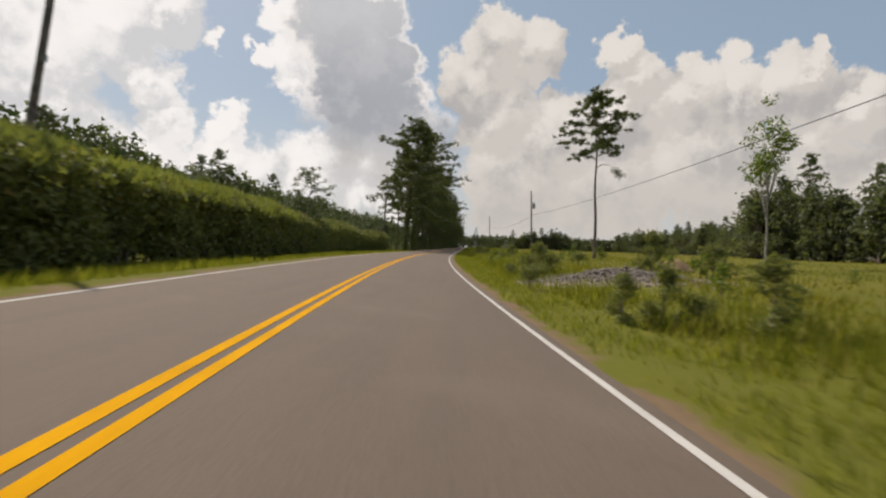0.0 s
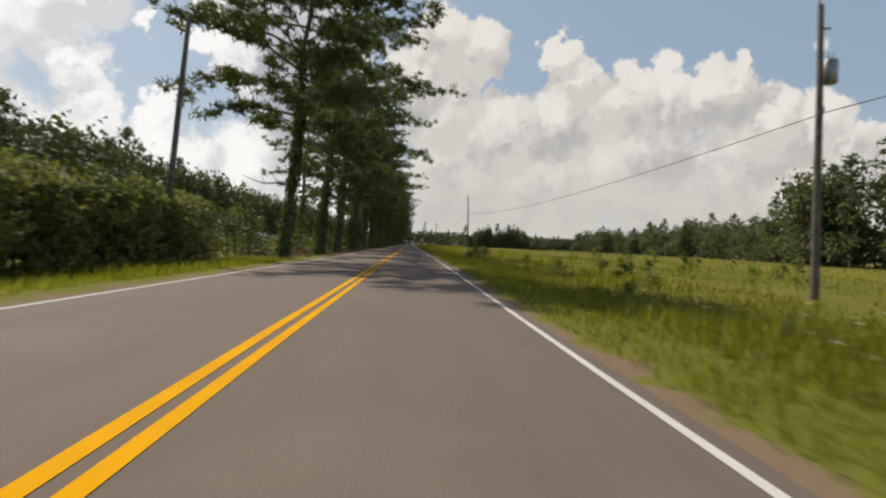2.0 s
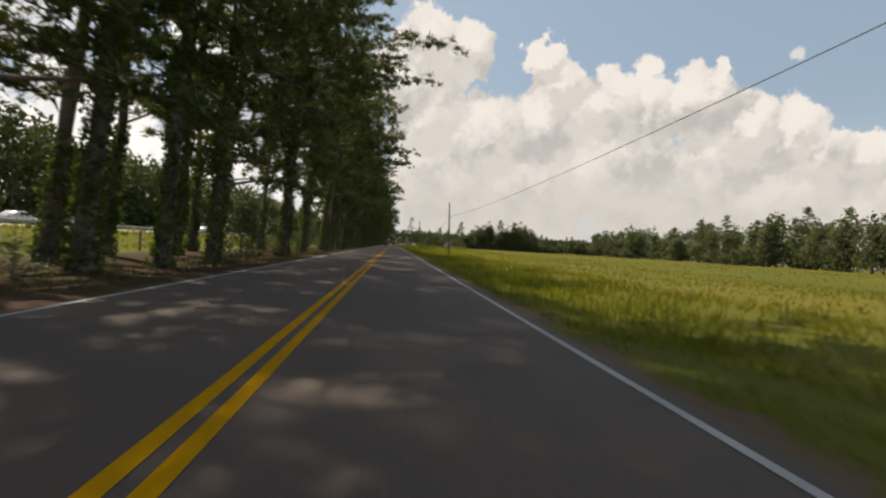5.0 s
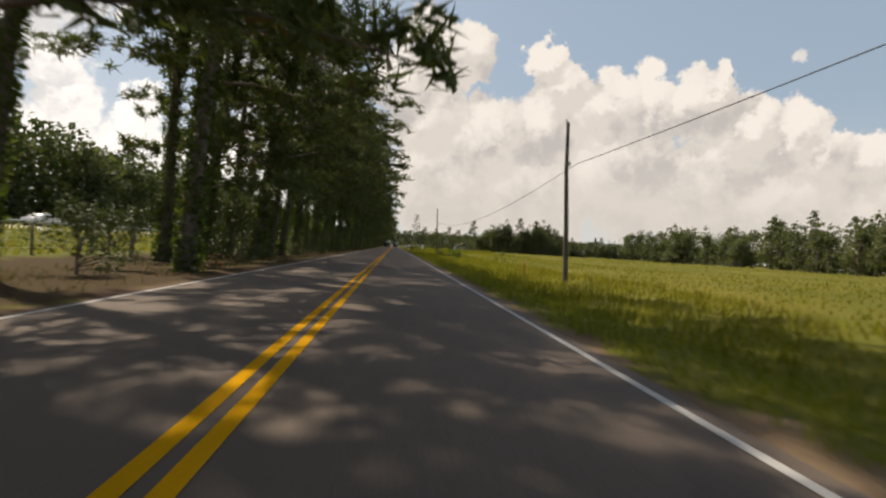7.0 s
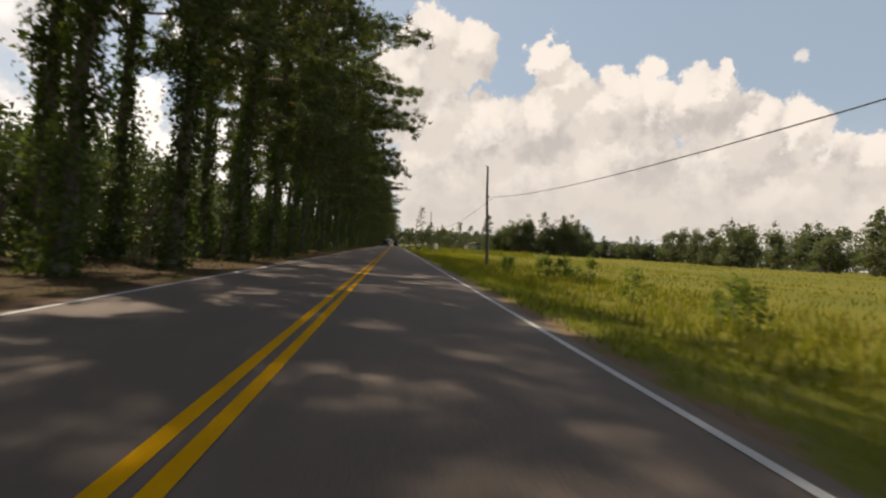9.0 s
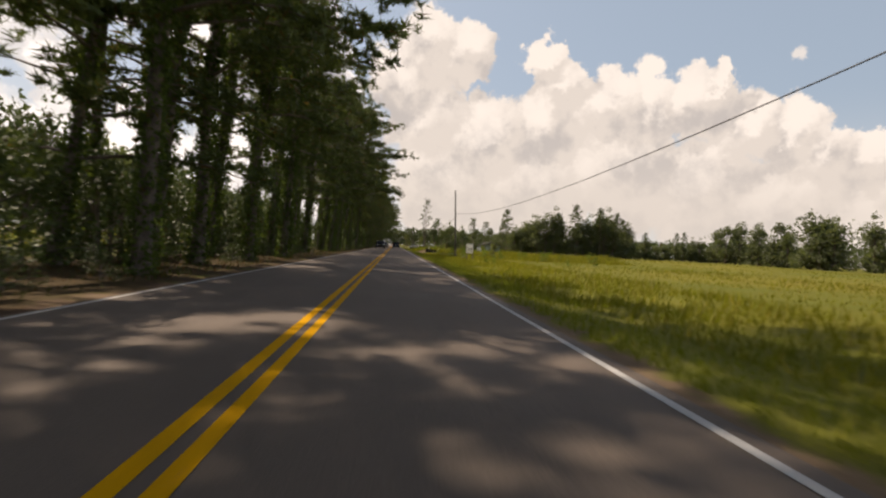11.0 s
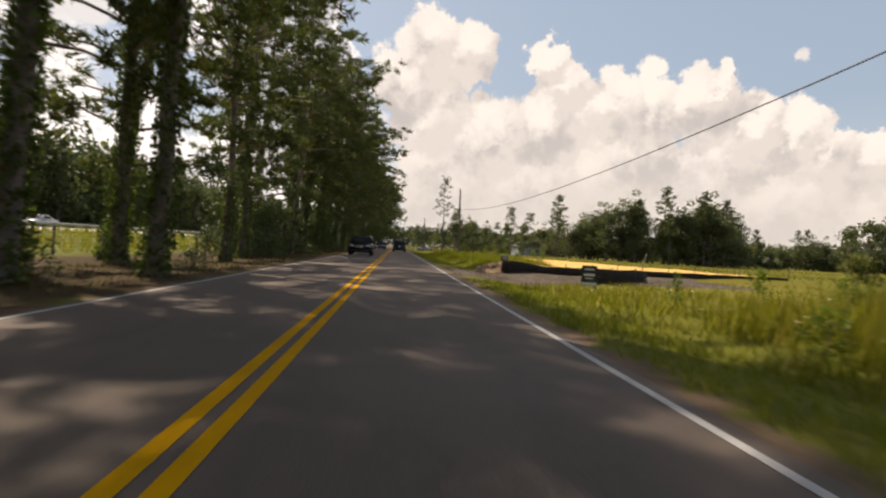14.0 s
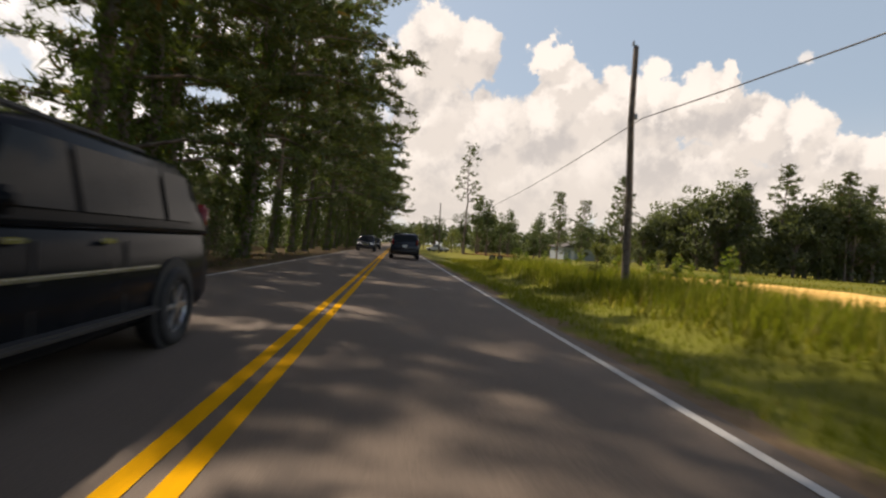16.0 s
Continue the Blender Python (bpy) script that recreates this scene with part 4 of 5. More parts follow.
# far woods on the horizon
q = np.random.RandomState(81)
pts = []
for x0, y0, x1, y1, tall in ((-700, 1050, -60, 980, 26), (-60, 980, 330, 900, 25), (330, 900, 620, 420, 26), (620, 420, 600, -300, 26), (-420, 1000, -330, -400, 18)):
    n = 11000
    t = q.uniform(0, 1, n)
    d = q.uniform(-18, 18, n)
    x, y = x0 + (x1 - x0) * t + d, y0 + (y1 - y0) * t + d * 0.5
    crest = tall * np.array([0.72 + 0.3 * noise.noise((k * 40, x0, 1)) + 0.2 * noise.noise((k * 150, x0, 2)) for k in t])
    pts.append(np.stack([x, y, q.uniform(0, 1, n) ** 0.7 * crest + 0.5], 1))
v, f = leaves(np.concatenate(pts), 3.6, q, 0.2)
tagged(mesh_part("far_woods", np_mesh("far_woods", v, f), BROAD), "hazy distant woods along the horizon", "woods", kind="stuff")

# ---- utility poles and cables ----
def utility_pole(x, y, tall, lean=(0, 0), gear=False, hang=6.0):
    z = ground_at(x, y)
    ob = empty("utility_pole", pose(x, y, z, lean[1], lean[0], 0), "weathered wooden utility pole with a metal can" if gear else "weathered bare wooden utility pole in the grass", "utility pole", "utility poles along the road")
    hs = [-0.3, 0.5, tall * 0.35, tall * 0.7, tall - 0.06, tall]
    mesh_part("pole", tube_mesh("pole", [(0.03 * math.sin(h), 0.02 * math.cos(h * 1.3), h) for h in hs], [0.135, 0.13, 0.115, 0.1, 0.085, 0.05], 12), POLE, ob, "", True)
    bm = bmesh.new()
    bmesh.ops.create_cone(bm, cap_ends=True, segments=10, radius1=0.045, radius2=0.03, depth=0.16, matrix=Matrix.Translation((-0.05, 0, tall + 0.06)))
    part("insulator", bm, METAL, ob)
    bm = bmesh.new()
    box(bm, 0.13, 0, hang, 0.1, 0.08, 0.2, 0.015)
    part("cable_clamp", bm, METAL, ob)
    if gear:
        bm = bmesh.new()
        bmesh.ops.create_cone(bm, cap_ends=True, segments=18, radius1=0.2, radius2=0.2, depth=0.75, matrix=Matrix.Translation((0.36, 0, tall - 2.1)))
        bmesh.ops.bevel(bm, geom=bm.edges[:], offset=0.02, segments=1, affect="EDGES")
        can = part("transformer", bm, METAL, ob, "grey metal transformer can", True)
        bm = bmesh.new()
        for dx in (-0.07, 0.07):
            bmesh.ops.create_cone(bm, cap_ends=True, segments=8, radius1=0.03, radius2=0.02, depth=0.22, matrix=Matrix.Translation((0.36 + dx, 0, tall - 1.63)))
        part("bushing", bm, METAL, can)
        bm = bmesh.new()
        box(bm, 0.2, 0, tall - 0.75, 0.3, 0.06, 0.06, 0.01)
        part("bracket", bm, METAL, ob)
    return ob


SAG = [0.6, 0.9, 0.5, 1.4, 1.25, 1.25, 1.2, 1.2, 1.2]
LINE = [(17.0, -2.0, 9.2, 6.2), (14.4, 75.2, 9.3, 6.0), (11.85, 152.6, 10.2, 7.0), (9.75, 223.2, 8.0, 5.95), (8.85, 290.7, 8.2, 5.7), (9.35, 365.6, 8.9, 5.9), (8.65, 430.3, 7.85, 5.55), (8.4, 503.0, 8.5, 6.0), (8.4, 575.0, 8.5, 6.0), (8.4, 650.0, 8.5, 6.0)]
for i, (x, y, tall, hang) in enumerate(LINE):
    utility_pole(x, y, tall, (rnd.uniform(-3.2, -1.8), rnd.uniform(-0.8, 0.8)), i == 1, hang)
for x, y, tall in ((-7.7, 79.6, 9.2), (-7.7, 14.6, 10.5)):
    utility_pole(x, y, tall, (4.0 if y > 50 else 8.0, 0.3))
cable_pts = []
for (x0, y0, _, h0), (x1, y1, _, h1), sag in zip(LINE, LINE[1:], SAG):
    za, zb = ground_at(x0, y0) + h0, ground_at(x1, y1) + h1
    for k in range(16):
        t = k / 16
        cable_pts.append((x0 + 0.2 + (x1 - x0) * t, y0 + (y1 - y0) * t, za + (zb - za) * t - 4 * sag * t * (1 - t)))
tagged(mesh_part("overhead_cable", tube_mesh("overhead_cable", cable_pts, [0.017] * len(cable_pts), 6), CABLE, None, "", True), "black overhead cable sagging between utility poles", "cable")

# ---- wire fence behind the pines ----
fence = empty("wire_fence", pose(0, 0, 0), "old wire fence with grey wooden posts behind the pines", "fence")
post_me = tube_mesh("post", [(0, 0, -0.2), (0, 0, 0.5), (0.01, 0.01, 1.28), (0.01, 0.01, 1.3)], [0.06, 0.058, 0.055, 0.02], 7)
fy = [96 + 4.0 * i for i in range(92)]
for y in fy:
    ob = mesh_part("post", post_me, WOOD, fence)
    x = -13.2 + 0.25 * noise.noise((y * 0.05, 0, 0))
    ob.matrix_basis = pose(x, y, ground_at(x, y), rnd.uniform(-3, 3), rnd.uniform(-3, 3), rnd.uniform(0, 360))
for h in (0.3, 0.6, 0.9, 1.18):
    pts = [(-13.14 + 0.25 * noise.noise((y * 0.05, 0, 0)), y, ground_at(-13.2, y) + h + 0.01 * math.sin(y)) for y in fy]
    mesh_part("wire", tube_mesh("wire", pts, [0.006] * len(pts), 4), METAL, fence)


# ---- vehicles ----
def ring_loft(sections, closed=True):
    bm = bmesh.new()
    rows = [[bm.verts.new(p) for p in s] for s in sections]
    k = len(rows[0])
    for a, b in zip(rows, rows[1:]):
        for i in range(k):
            j = (i + 1) % k
            bm.faces.new((a[i], a[j], b[j], b[i]))
    if closed:
        bm.faces.new(rows[0])
        bm.faces.new(tuple(reversed(rows[-1])))
    bmesh.ops.recalc_face_normals(bm, faces=bm.faces)
    return bm


def section(y, zb, zt, w_low, w_high, rim=0.07):
    """A rounded box outline across the car at y."""
    half = [(w_low * 0.93, zb), (w_low, zb + rim), (w_low * 1.01, (zb + zt) * 0.5), (w_high, zt - rim), (w_high - rim, zt)]
    return [(x, y, z) for x, z in half] + [(-x, y, z) for x, z in reversed(half)]


def cabin_section(y, zb, zt, w_low, w_high, rim=0.05):
    """The outline of the glasshouse across the car at y: straight leaning sides, rounded roof."""
    half = [(w_low, zb), (w_low, zb + 0.04), ((w_low + w_high) / 2, (zb + zt) / 2), (w_high, zt - rim), (w_high - rim, zt)]
    return [(x, y, z) for x, z in half] + [(-x, y, z) for x, z in reversed(half)]


def quad_panel(name, pts, mat, parent, thick=0.012, label=""):
    """A thin solid pane with the given four corners."""
    a, b, c, d = (Vector(p) for p in pts)
    n = (b - a).cross(d - a).normalized() * thick
    bm = bmesh.new()
    lo = [bm.verts.new(p) for p in (a, b, c, d)]
    hi = [bm.verts.new(p + n) for p in (a, b, c, d)]
    bm.faces.new(list(reversed(lo)))
    bm.faces.new(hi)
    for i in range(4):
        j = (i + 1) % 4
        bm.faces.new((lo[i], lo[j], hi[j], hi[i]))
    bmesh.ops.recalc_face_normals(bm, faces=bm.faces)
    return part(name, bm, mat, parent, label)


def wheel(parent, x, y, r, wide):
    out = 1 if x > 0 else -1
    bm = bmesh.new()
    prof = [(r * 0.66, -wide / 2), (r * 0.93, -wide / 2), (r, -wide * 0.36), (r, wide * 0.36), (r * 0.93, wide / 2), (r * 0.66, wide / 2)]
    rows = []
    for s in range(28):
        a = 2 * math.pi * s / 28
        rows.append([bm.verts.new((w_, math.cos(a) * q_, math.sin(a) * q_)) for q_, w_ in prof])
    for i in range(28):
        p, q_ = rows[i], rows[(i + 1) % 28]
        for j in range(len(prof)):
            k = (j + 1) % len(prof)
            bm.faces.new((p[j], p[k], q_[k], q_[j]))
    bmesh.ops.recalc_face_normals(bm, faces=bm.faces)
    hub = new("wheel")
    hub.parent, hub.location = parent, (x, y, r)
    part("tyre", bm, RUBBER, hub, "", True)
    bm = bmesh.new()
    bmesh.ops.create_cone(bm, cap_ends=True, segments=28, radius1=r * 0.64, radius2=r * 0.64, depth=wide * 0.5, matrix=Matrix.Rotation(math.pi / 2, 4, "Y"))
    part("drum", bm, TRIM, hub)
    bm = bmesh.new()
    for s in range(6):
        a = math.pi / 3 * s
        box(bm, out * wide * 0.36, math.cos(a) * r * 0.33, math.sin(a) * r * 0.33, 0.04, r * 0.13, r * 0.62, 0.01, Euler((a - math.pi / 2, 0, 0)))
    bmesh.ops.create_cone(bm, cap_ends=True, segments=16, radius1=r * 0.15, radius2=r * 0.12, depth=0.06, matrix=Matrix.Translation((out * wide * 0.38, 0, 0)) @ Matrix.Rotation(math.pi / 2, 4, "Y"))
    rows = []
    for s in range(28):
        a = 2 * math.pi * s / 28
        rows.append([bm.verts.new((out * w_, math.cos(a) * q_, math.sin(a) * q_)) for q_, w_ in ((r * 0.6, wide * 0.3), (r * 0.67, wide * 0.3), (r * 0.67, wide * 0.42), (r * 0.63, wide * 0.42))])
    for i in range(28):
        for j in range(4):
            bm.faces.new((rows[i][j], rows[i][(j + 1) % 4], rows[(i + 1) % 28][(j + 1) % 4], rows[(i + 1) % 28][j]))
    bmesh.ops.recalc_face_normals(bm, faces=bm.faces)
    part("rim", bm, RIM, hub, "six-spoke alloy rim")
    return hub


def car(name, m, label, category, paint, long=4.7, wide=1.86, tall=1.72, hood=1.02, sedan=False, rails=True, chrome=True, mould=0.52):
    """A car on its wheels, its front towards +y."""
    ob = empty(name, m, label, category)
    w2, h2, r = wide / 2, long / 2, 0.37 if tall > 1.6 else 0.32
    belt = hood + 0.02
    nose = [(-h2, 0.5, belt - 0.16, w2 - 0.12), (-h2 + 0.06, 0.36, belt - 0.02, w2 - 0.05), (-h2 + 0.35, 0.28, belt, w2), (0.0, 0.25, belt, w2), (h2 * 0.36, 0.25, belt, w2), (h2 * 0.5, 0.25, hood, w2), (h2 - 0.35, 0.27, hood - 0.1, w2 - 0.02), (h2 - 0.08, 0.33, hood - 0.2, w2 - 0.1), (h2, 0.42, hood - 0.3, w2 - 0.2)]
    bm = ring_loft([section(y, a, b, c, c - 0.02) for y, a, b, c in nose])
    body = part("body", bm, paint, ob, "", True)
    back = -h2 + (0.75 if sedan else 0.1)
    roof = [(back, belt - 0.04, belt + 0.02, w2 - 0.04, w2 - 0.06), (back + (0.75 if sedan else 0.22), belt - 0.04, tall - 0.09, w2 - 0.03, w2 - 0.19), (back + (1.0 if sedan else 0.6), belt - 0.04, tall, w2 - 0.022, w2 - 0.17), (0.15, belt - 0.04, tall, w2 - 0.022, w2 - 0.16), (h2 * 0.2, belt - 0.04, tall - 0.05, w2 - 0.022, w2 - 0.18), (h2 * 0.52, belt - 0.04, belt + 0.03, w2 - 0.05, w2 - 0.08)]
    part("cabin", ring_loft([cabin_section(y, a, b, c, d) for y, a, b, c, d in roof]), paint, ob, "", True)
    lean = (w2 - 0.05) - (w2 - 0.19)
    for s in (-1, 1):
        def at(y, z):
            return (s * (w2 - 0.006 - lean * (z - belt) / (tall - belt)), y, z)
        top = tall - 0.13
        spans = [(back + (0.95 if sedan else 0.45), back + (1.1 if sedan else 1.1)), (back + 1.2, -0.08), (0.0, h2 * 0.2)] if not sedan else [(back + 0.85, -0.05), (0.03, h2 * 0.22)]
        for i, (y0, y1) in enumerate(spans):
            front = i == len(spans) - 1
            pts = [at(y0, belt + 0.07), at(y1 + (0.3 if front else 0), belt + 0.07), at(y1, top), at(y0 + (0.12 if i == 0 else 0), top)]
            quad_panel("side_window", pts if s > 0 else [pts[1], pts[0], pts[3], pts[2]], CAR_GLASS, ob, 0.012)
        bm = bmesh.new()
        box(bm, s * (w2 + 0.09), h2 * 0.33, belt + 0.09, 0.2, 0.12, 0.15, 0.04)
        part("mirror", bm, paint, ob, "", True)
        for y in (-0.35, 0.6):
            bm = bmesh.new()
            box(bm, s * (w2 + 0.015), y, belt - 0.12, 0.035, 0.2, 0.035, 0.012)
            part("door_handle", bm, CHROME if chrome else TRIM, ob)
        for y in (-0.55, 0.5, h2 * 0.5):
            bm = bmesh.new()
            box(bm, s * (w2 + 0.001), y - 0.1, 0.68, 0.012, 0.012, 0.6)
            part("door_seam", bm, TRIM, ob)
        if chrome:
            bm = bmesh.new()
            box(bm, s * (w2 + 0.012), 0.05, mould, 0.03, long * 0.48, 0.035, 0.01)
            part("side_moulding", bm, CHROME, ob, "thin chrome moulding")
        bm = bmesh.new()
        box(bm, s * (w2 + (0.03 if mould > 0.6 else -0.02)), 0.05, 0.4 if mould > 0.6 else 0.3, 0.14, long * 0.44, 0.05, 0.02)
        part("running_board" if mould > 0.6 else "sill", bm, TRIM, ob)
        if rails:
            bm = bmesh.new()
            box(bm, s * (w2 - 0.3), -0.35, tall + 0.035, 0.045, long * 0.42, 0.04, 0.012)
            part("roof_rail", bm, TRIM, ob)
        bm = bmesh.new()
        box(bm, s * (w2 - 0.15), -h2 + 0.07, belt + (0.1 if not sedan else -0.14), 0.15, 0.12, 0.36 if not sedan else 0.18, 0.03)
        part("tail_light", bm, RED_LENS, ob, "red lamp lens", True)
        bm = bmesh.new()
        box(bm, s * (w2 - 0.3), h2 - 0.12, hood - 0.24, 0.36, 0.2, 0.15, 0.04)
        part("headlight", bm, CLEAR_LENS, ob, "clear lamp lens", True)
        for y in (-h2 + long * 0.2, h2 - long * 0.19):
            bm = bmesh.new()
            bmesh.ops.create_cone(bm, cap_ends=True, segments=24, radius1=r + 0.07, radius2=r + 0.07, depth=0.05, matrix=Matrix.Translation((s * (w2 - 0.01), y, r + 0.02)) @ Matrix.Rotation(math.pi / 2, 4, "Y"))
            part("wheel_arch", bm, TRIM, ob)
            wheel(ob, s * (w2 - 0.065), y, r, 0.25)
    rear = back + 0.02
    if not sedan:
        quad_panel("rear_window", [(-(w2 - 0.22), rear + 0.055, belt + 0.12), (w2 - 0.22, rear + 0.055, belt + 0.12), (w2 - 0.32, rear + 0.17, tall - 0.16), (-(w2 - 0.32), rear + 0.17, tall - 0.16)], CAR_GLASS, ob, 0.03)
    y0, y1 = h2 * 0.52, h2 * 0.2
    quad_panel("windscreen", [(w2 - 0.2, y0 - 0.06, belt + 0.06), (-(w2 - 0.2), y0 - 0.06, belt + 0.06), (-(w2 - 0.28), y1 + 0.03, tall - 0.08), (w2 - 0.28, y1 + 0.03, tall - 0.08)], CAR_GLASS, ob, 0.03)
    bm = bmesh.new()
    box(bm, 0, -h2 + 0.02, 0.52, wide * 0.92, 0.2, 0.24, 0.06)
    part("rear_bumper", bm, TRIM, ob, "", True)
    bm = bmesh.new()
    box(bm, 0, h2 - 0.05, 0.45, wide * 0.86, 0.2, 0.22, 0.06)
    part("front_bumper", bm, TRIM, ob, "", True)
    bm = bmesh.new()
    box(bm, 0, h2 - 0.03, hood - 0.3, wide * 0.42, 0.12, 0.16, 0.02)
    part("grille", bm, CHROME if chrome else TRIM, ob)
    bm = bmesh.new()
    box(bm, 0, -h2 - 0.005, belt - 0.17, 0.31, 0.05, 0.16, 0.008)
    part("number_plate", bm, SIGN_WHITE, ob, "blank pale plate")
    return ob


car("minivan", pose(1.72, 452.0, 0.0, 0, 0, 0), "dark navy minivan with a blank plate driving ahead", "car", NAVY_CAR, 4.8, 1.95, 1.78, 1.04, False, True, False)
car("large_suv", pose(-1.93, 417.24, 0.0, 0, 0, 180), "large black SUV with chrome side moulding on the road", "car", BLACK_CAR, 5.2, 1.98, 1.74, 1.08, mould=0.76)
car("crossover", pose(-1.95, 469.5, 0.0, 0, 0, 180), "dark crossover car coming along the road", "car", NAVY_CAR, 4.5, 1.84, 1.66, 1.0)
car("hatchback", pose(-1.9, 486.0, 0.0, 0, 0, 180), "dark small car coming along the road", "car", BLACK_CAR, 4.2, 1.78, 1.52, 0.95, False, False, False)
car("parked_sedan", pose(9.6, 521.0, ground_at(9.6, 521), 0, 0, 55), "white sedan parked on roadside grass", "car", WHITE_CAR, 4.6, 1.82, 1.45, 0.93, True, False)
for y, turn, paint, lab in ((205, 0, WHITE_CAR, "white sedan on the distant highway"), (222, 180, SILVER_CAR, "silver sedan on the distant highway"), (262, 0, WHITE_CAR, "white sedan on the distant highway"), (438, 180, SILVER_CAR, "silver sedan on the distant highway")):
    car("sedan", pose(cx(y) - 41 + (1.9 if turn == 0 else -1.9), y, height(-41, y) + 0.2, 0, 0, turn), lab, "car", paint, 4.6, 1.82, 1.46, 0.93, True, False)

# ---- signs ----
def board_sign(x, y, turn, wide, tall, foot, mat, label, bars, ink, post=0.05):
    ob = empty("sign", pose(x, y, ground_at(x, y), 0, 0, turn), label, "sign")
    for s in (-1, 1):
        bm = bmesh.new()
        box(bm, s * (wide / 2 - 0.08), 0.05, (foot + tall) / 2 - 0.1, 2 * post, 2 * post, foot + tall + 0.2, 0.008)
        part("post", bm, WOOD, ob)
    bm = bmesh.new()
    box(bm, 0, -0.02, foot + tall / 2, wide, 0.03, tall, 0.006)
    face = part("board", bm, mat, ob)
    for cx_, cz, bw, bh, m_ in bars:
        bm = bmesh.new()
        box(bm, cx_ * wide, -0.039, foot + cz * tall, bw * wide, 0.006, bh * tall, 0.001)
        part("print_bar", bm, m_ or ink, face)
    return ob


notice = board_sign(9.7, 355.1, -62, 1.25, 1.05, 0.85, SIGN_WHITE, "white roadside board sign with a green border line on wooden posts", [(0.1, 0.31, 0.76, 0.03, None), (0, 0.975, 0.98, 0.02, None), (0.2, 0.17, 0.3, 0.02, None)] + [(-0.12 + 0.11 * i, 0.46, 0.055, 0.17, None) for i in range(5)], INK)
ring_v, ring_f = [], []
tube(ring_v, ring_f, [(-0.4 + 0.19 * math.cos(k * 0.3 + 0.9), -0.042, 1.27 + 0.25 * math.sin(k * 0.3 + 0.9)) for k in range(18)], [0.014] * 18, 5)
mesh_part("print_bar", np_mesh("print_bar", ring_v, ring_f), INK, next(o for o in notice.children if o.name.startswith("board")), "large open ring shape")
DARK_BARS = [(0, 0.82, 0.6, 0.07, SIGN_WHITE), (0, 0.55, 0.72, 0.1, SIGN_WHITE), (0, 0.38, 0.55, 0.04, SIGN_WHITE), (0, 0.1, 0.98, 0.16, SIGN_WHITE)]
board_sign(9.2, 389.5, -8, 0.62, 0.85, 0.12, SIGN_BLACK, "small black and white sign beside the gravel entrance", DARK_BARS, SIGN_WHITE, 0.025)
board_sign(8.05, 401.1, -8, 0.44, 0.52, 0.12, SIGN_BLACK, "small black and white sign on the earth bank", [(0, 0.93, 0.96, 0.1, None), (0, 0.7, 0.45, 0.13, None), (0, 0.5, 0.9, 0.05, None), (0, 0.13, 0.98, 0.25, None)], SIGN_WHITE, 0.025)
marker = empty("marker_post", pose(8.1, 225.0, ground_at(8.1, 225.0)), "slim orange plastic marker post in the grass", "marker post")
mesh_part("post", tube_mesh("post", [(0, 0, -0.1), (0, 0, 0.6), (0, 0, 0.8)], [0.04, 0.04, 0.035], 8), ORANGE, marker)
mesh_part("cap", tube_mesh("cap", [(0, 0, 0.8), (0, 0, 0.88), (0, 0, 0.92)], [0.05, 0.05, 0.01], 8), ORANGE, marker)

# ---- building site entrance ----
def patch(name, fx, fz, ny, nx, mat):
    rows = [(*fx(i / nx, j / ny), fz(i / nx, j / ny)) for j in range(ny + 1) for i in range(nx + 1)]
    k = nx + 1
    faces = [(j * k + i, j * k + i + 1, (j + 1) * k + i + 1, (j + 1) * k + i) for j in range(ny) for i in range(nx)]
    return mesh_part(name, np_mesh(name, rows, faces), mat, None, "", True)


def drive_xy(u, v):
    x = 3.85 + u * 15.0
    half = 4.6 - 1.0 * ease(u * 1.9) + 0.35 * noise.noise((u * 6, v * 3, 1))
    return x, 394.6 + (v - 0.5) * 2 * half + 0.8 * u


tagged(patch("pavement", drive_xy, lambda u, v: ground_at(*drive_xy(u, v)) + 0.03 + 0.04 * ease(u * 8) - 4.0 * max(0, abs(v - 0.5) - 0.44) + 0.02 * noise.noise((u * 9, v * 7, 5)) + 0.008 * noise.noise((u * 40, v * 30, 5)), 16, 40, GRAVEL), "rough gravel entrance to a building site", "driveway", kind="structure")


def lot_xy(u, v):
    near = 7.9 + 4.8 * ease((v - 0.07) * 9)
    return near + u * (25.4 + 0.25 * math.sin(v * 21) - near), 398.25 + v * 48 + u + 0.8 * (1 - ease(u * 11))


def drape(xy, lift, wave, dip=0.35, rim=0.05):
    """Heights of a cover that lies on the ground and sinks into it at its edges."""
    def z(u, v):
        x, y = xy(u, v)
        edge = max(0.0, rim - min(u, v, 1 - u, 1 - v)) / rim
        return ground_at(x, y) + lift + wave * noise.noise((x * 0.9, y * 0.9, 2)) + 0.6 * wave * noise.noise((x * 3.1, y * 3.1, 5)) - dip * edge
    return z


tagged(patch("ground_2", lot_xy, drape(lot_xy, 0.04, 0.04, 0.2, 0.02), 110, 60, STRAW), "bright yellow straw-covered lot of a building site", "building lot", kind="structure")


def berm_xy(u, v):
    return 5.2 + 0.9 * v + u * 2.2 + 0.3 * noise.noise((v * 4, u * 3, 6)), 397.5 + v * 3.5 + 0.3 * noise.noise((u * 4, v * 3, 9))


tagged(patch("ground_3", berm_xy, (lambda lie: lambda u, v: lie(u, v) + 0.09 * u * math.sin(math.pi * v) + 0.035 * noise.noise((u * 17, v * 23, 4)) + 0.02 * noise.noise((u * 41, v * 52, 8)))(drape(berm_xy, 0.1, 0.14, 0.3, 0.14)), 90, 80, SAND), "crumbling bank of bare sandy earth beside the entrance", "earth bank", kind="structure")


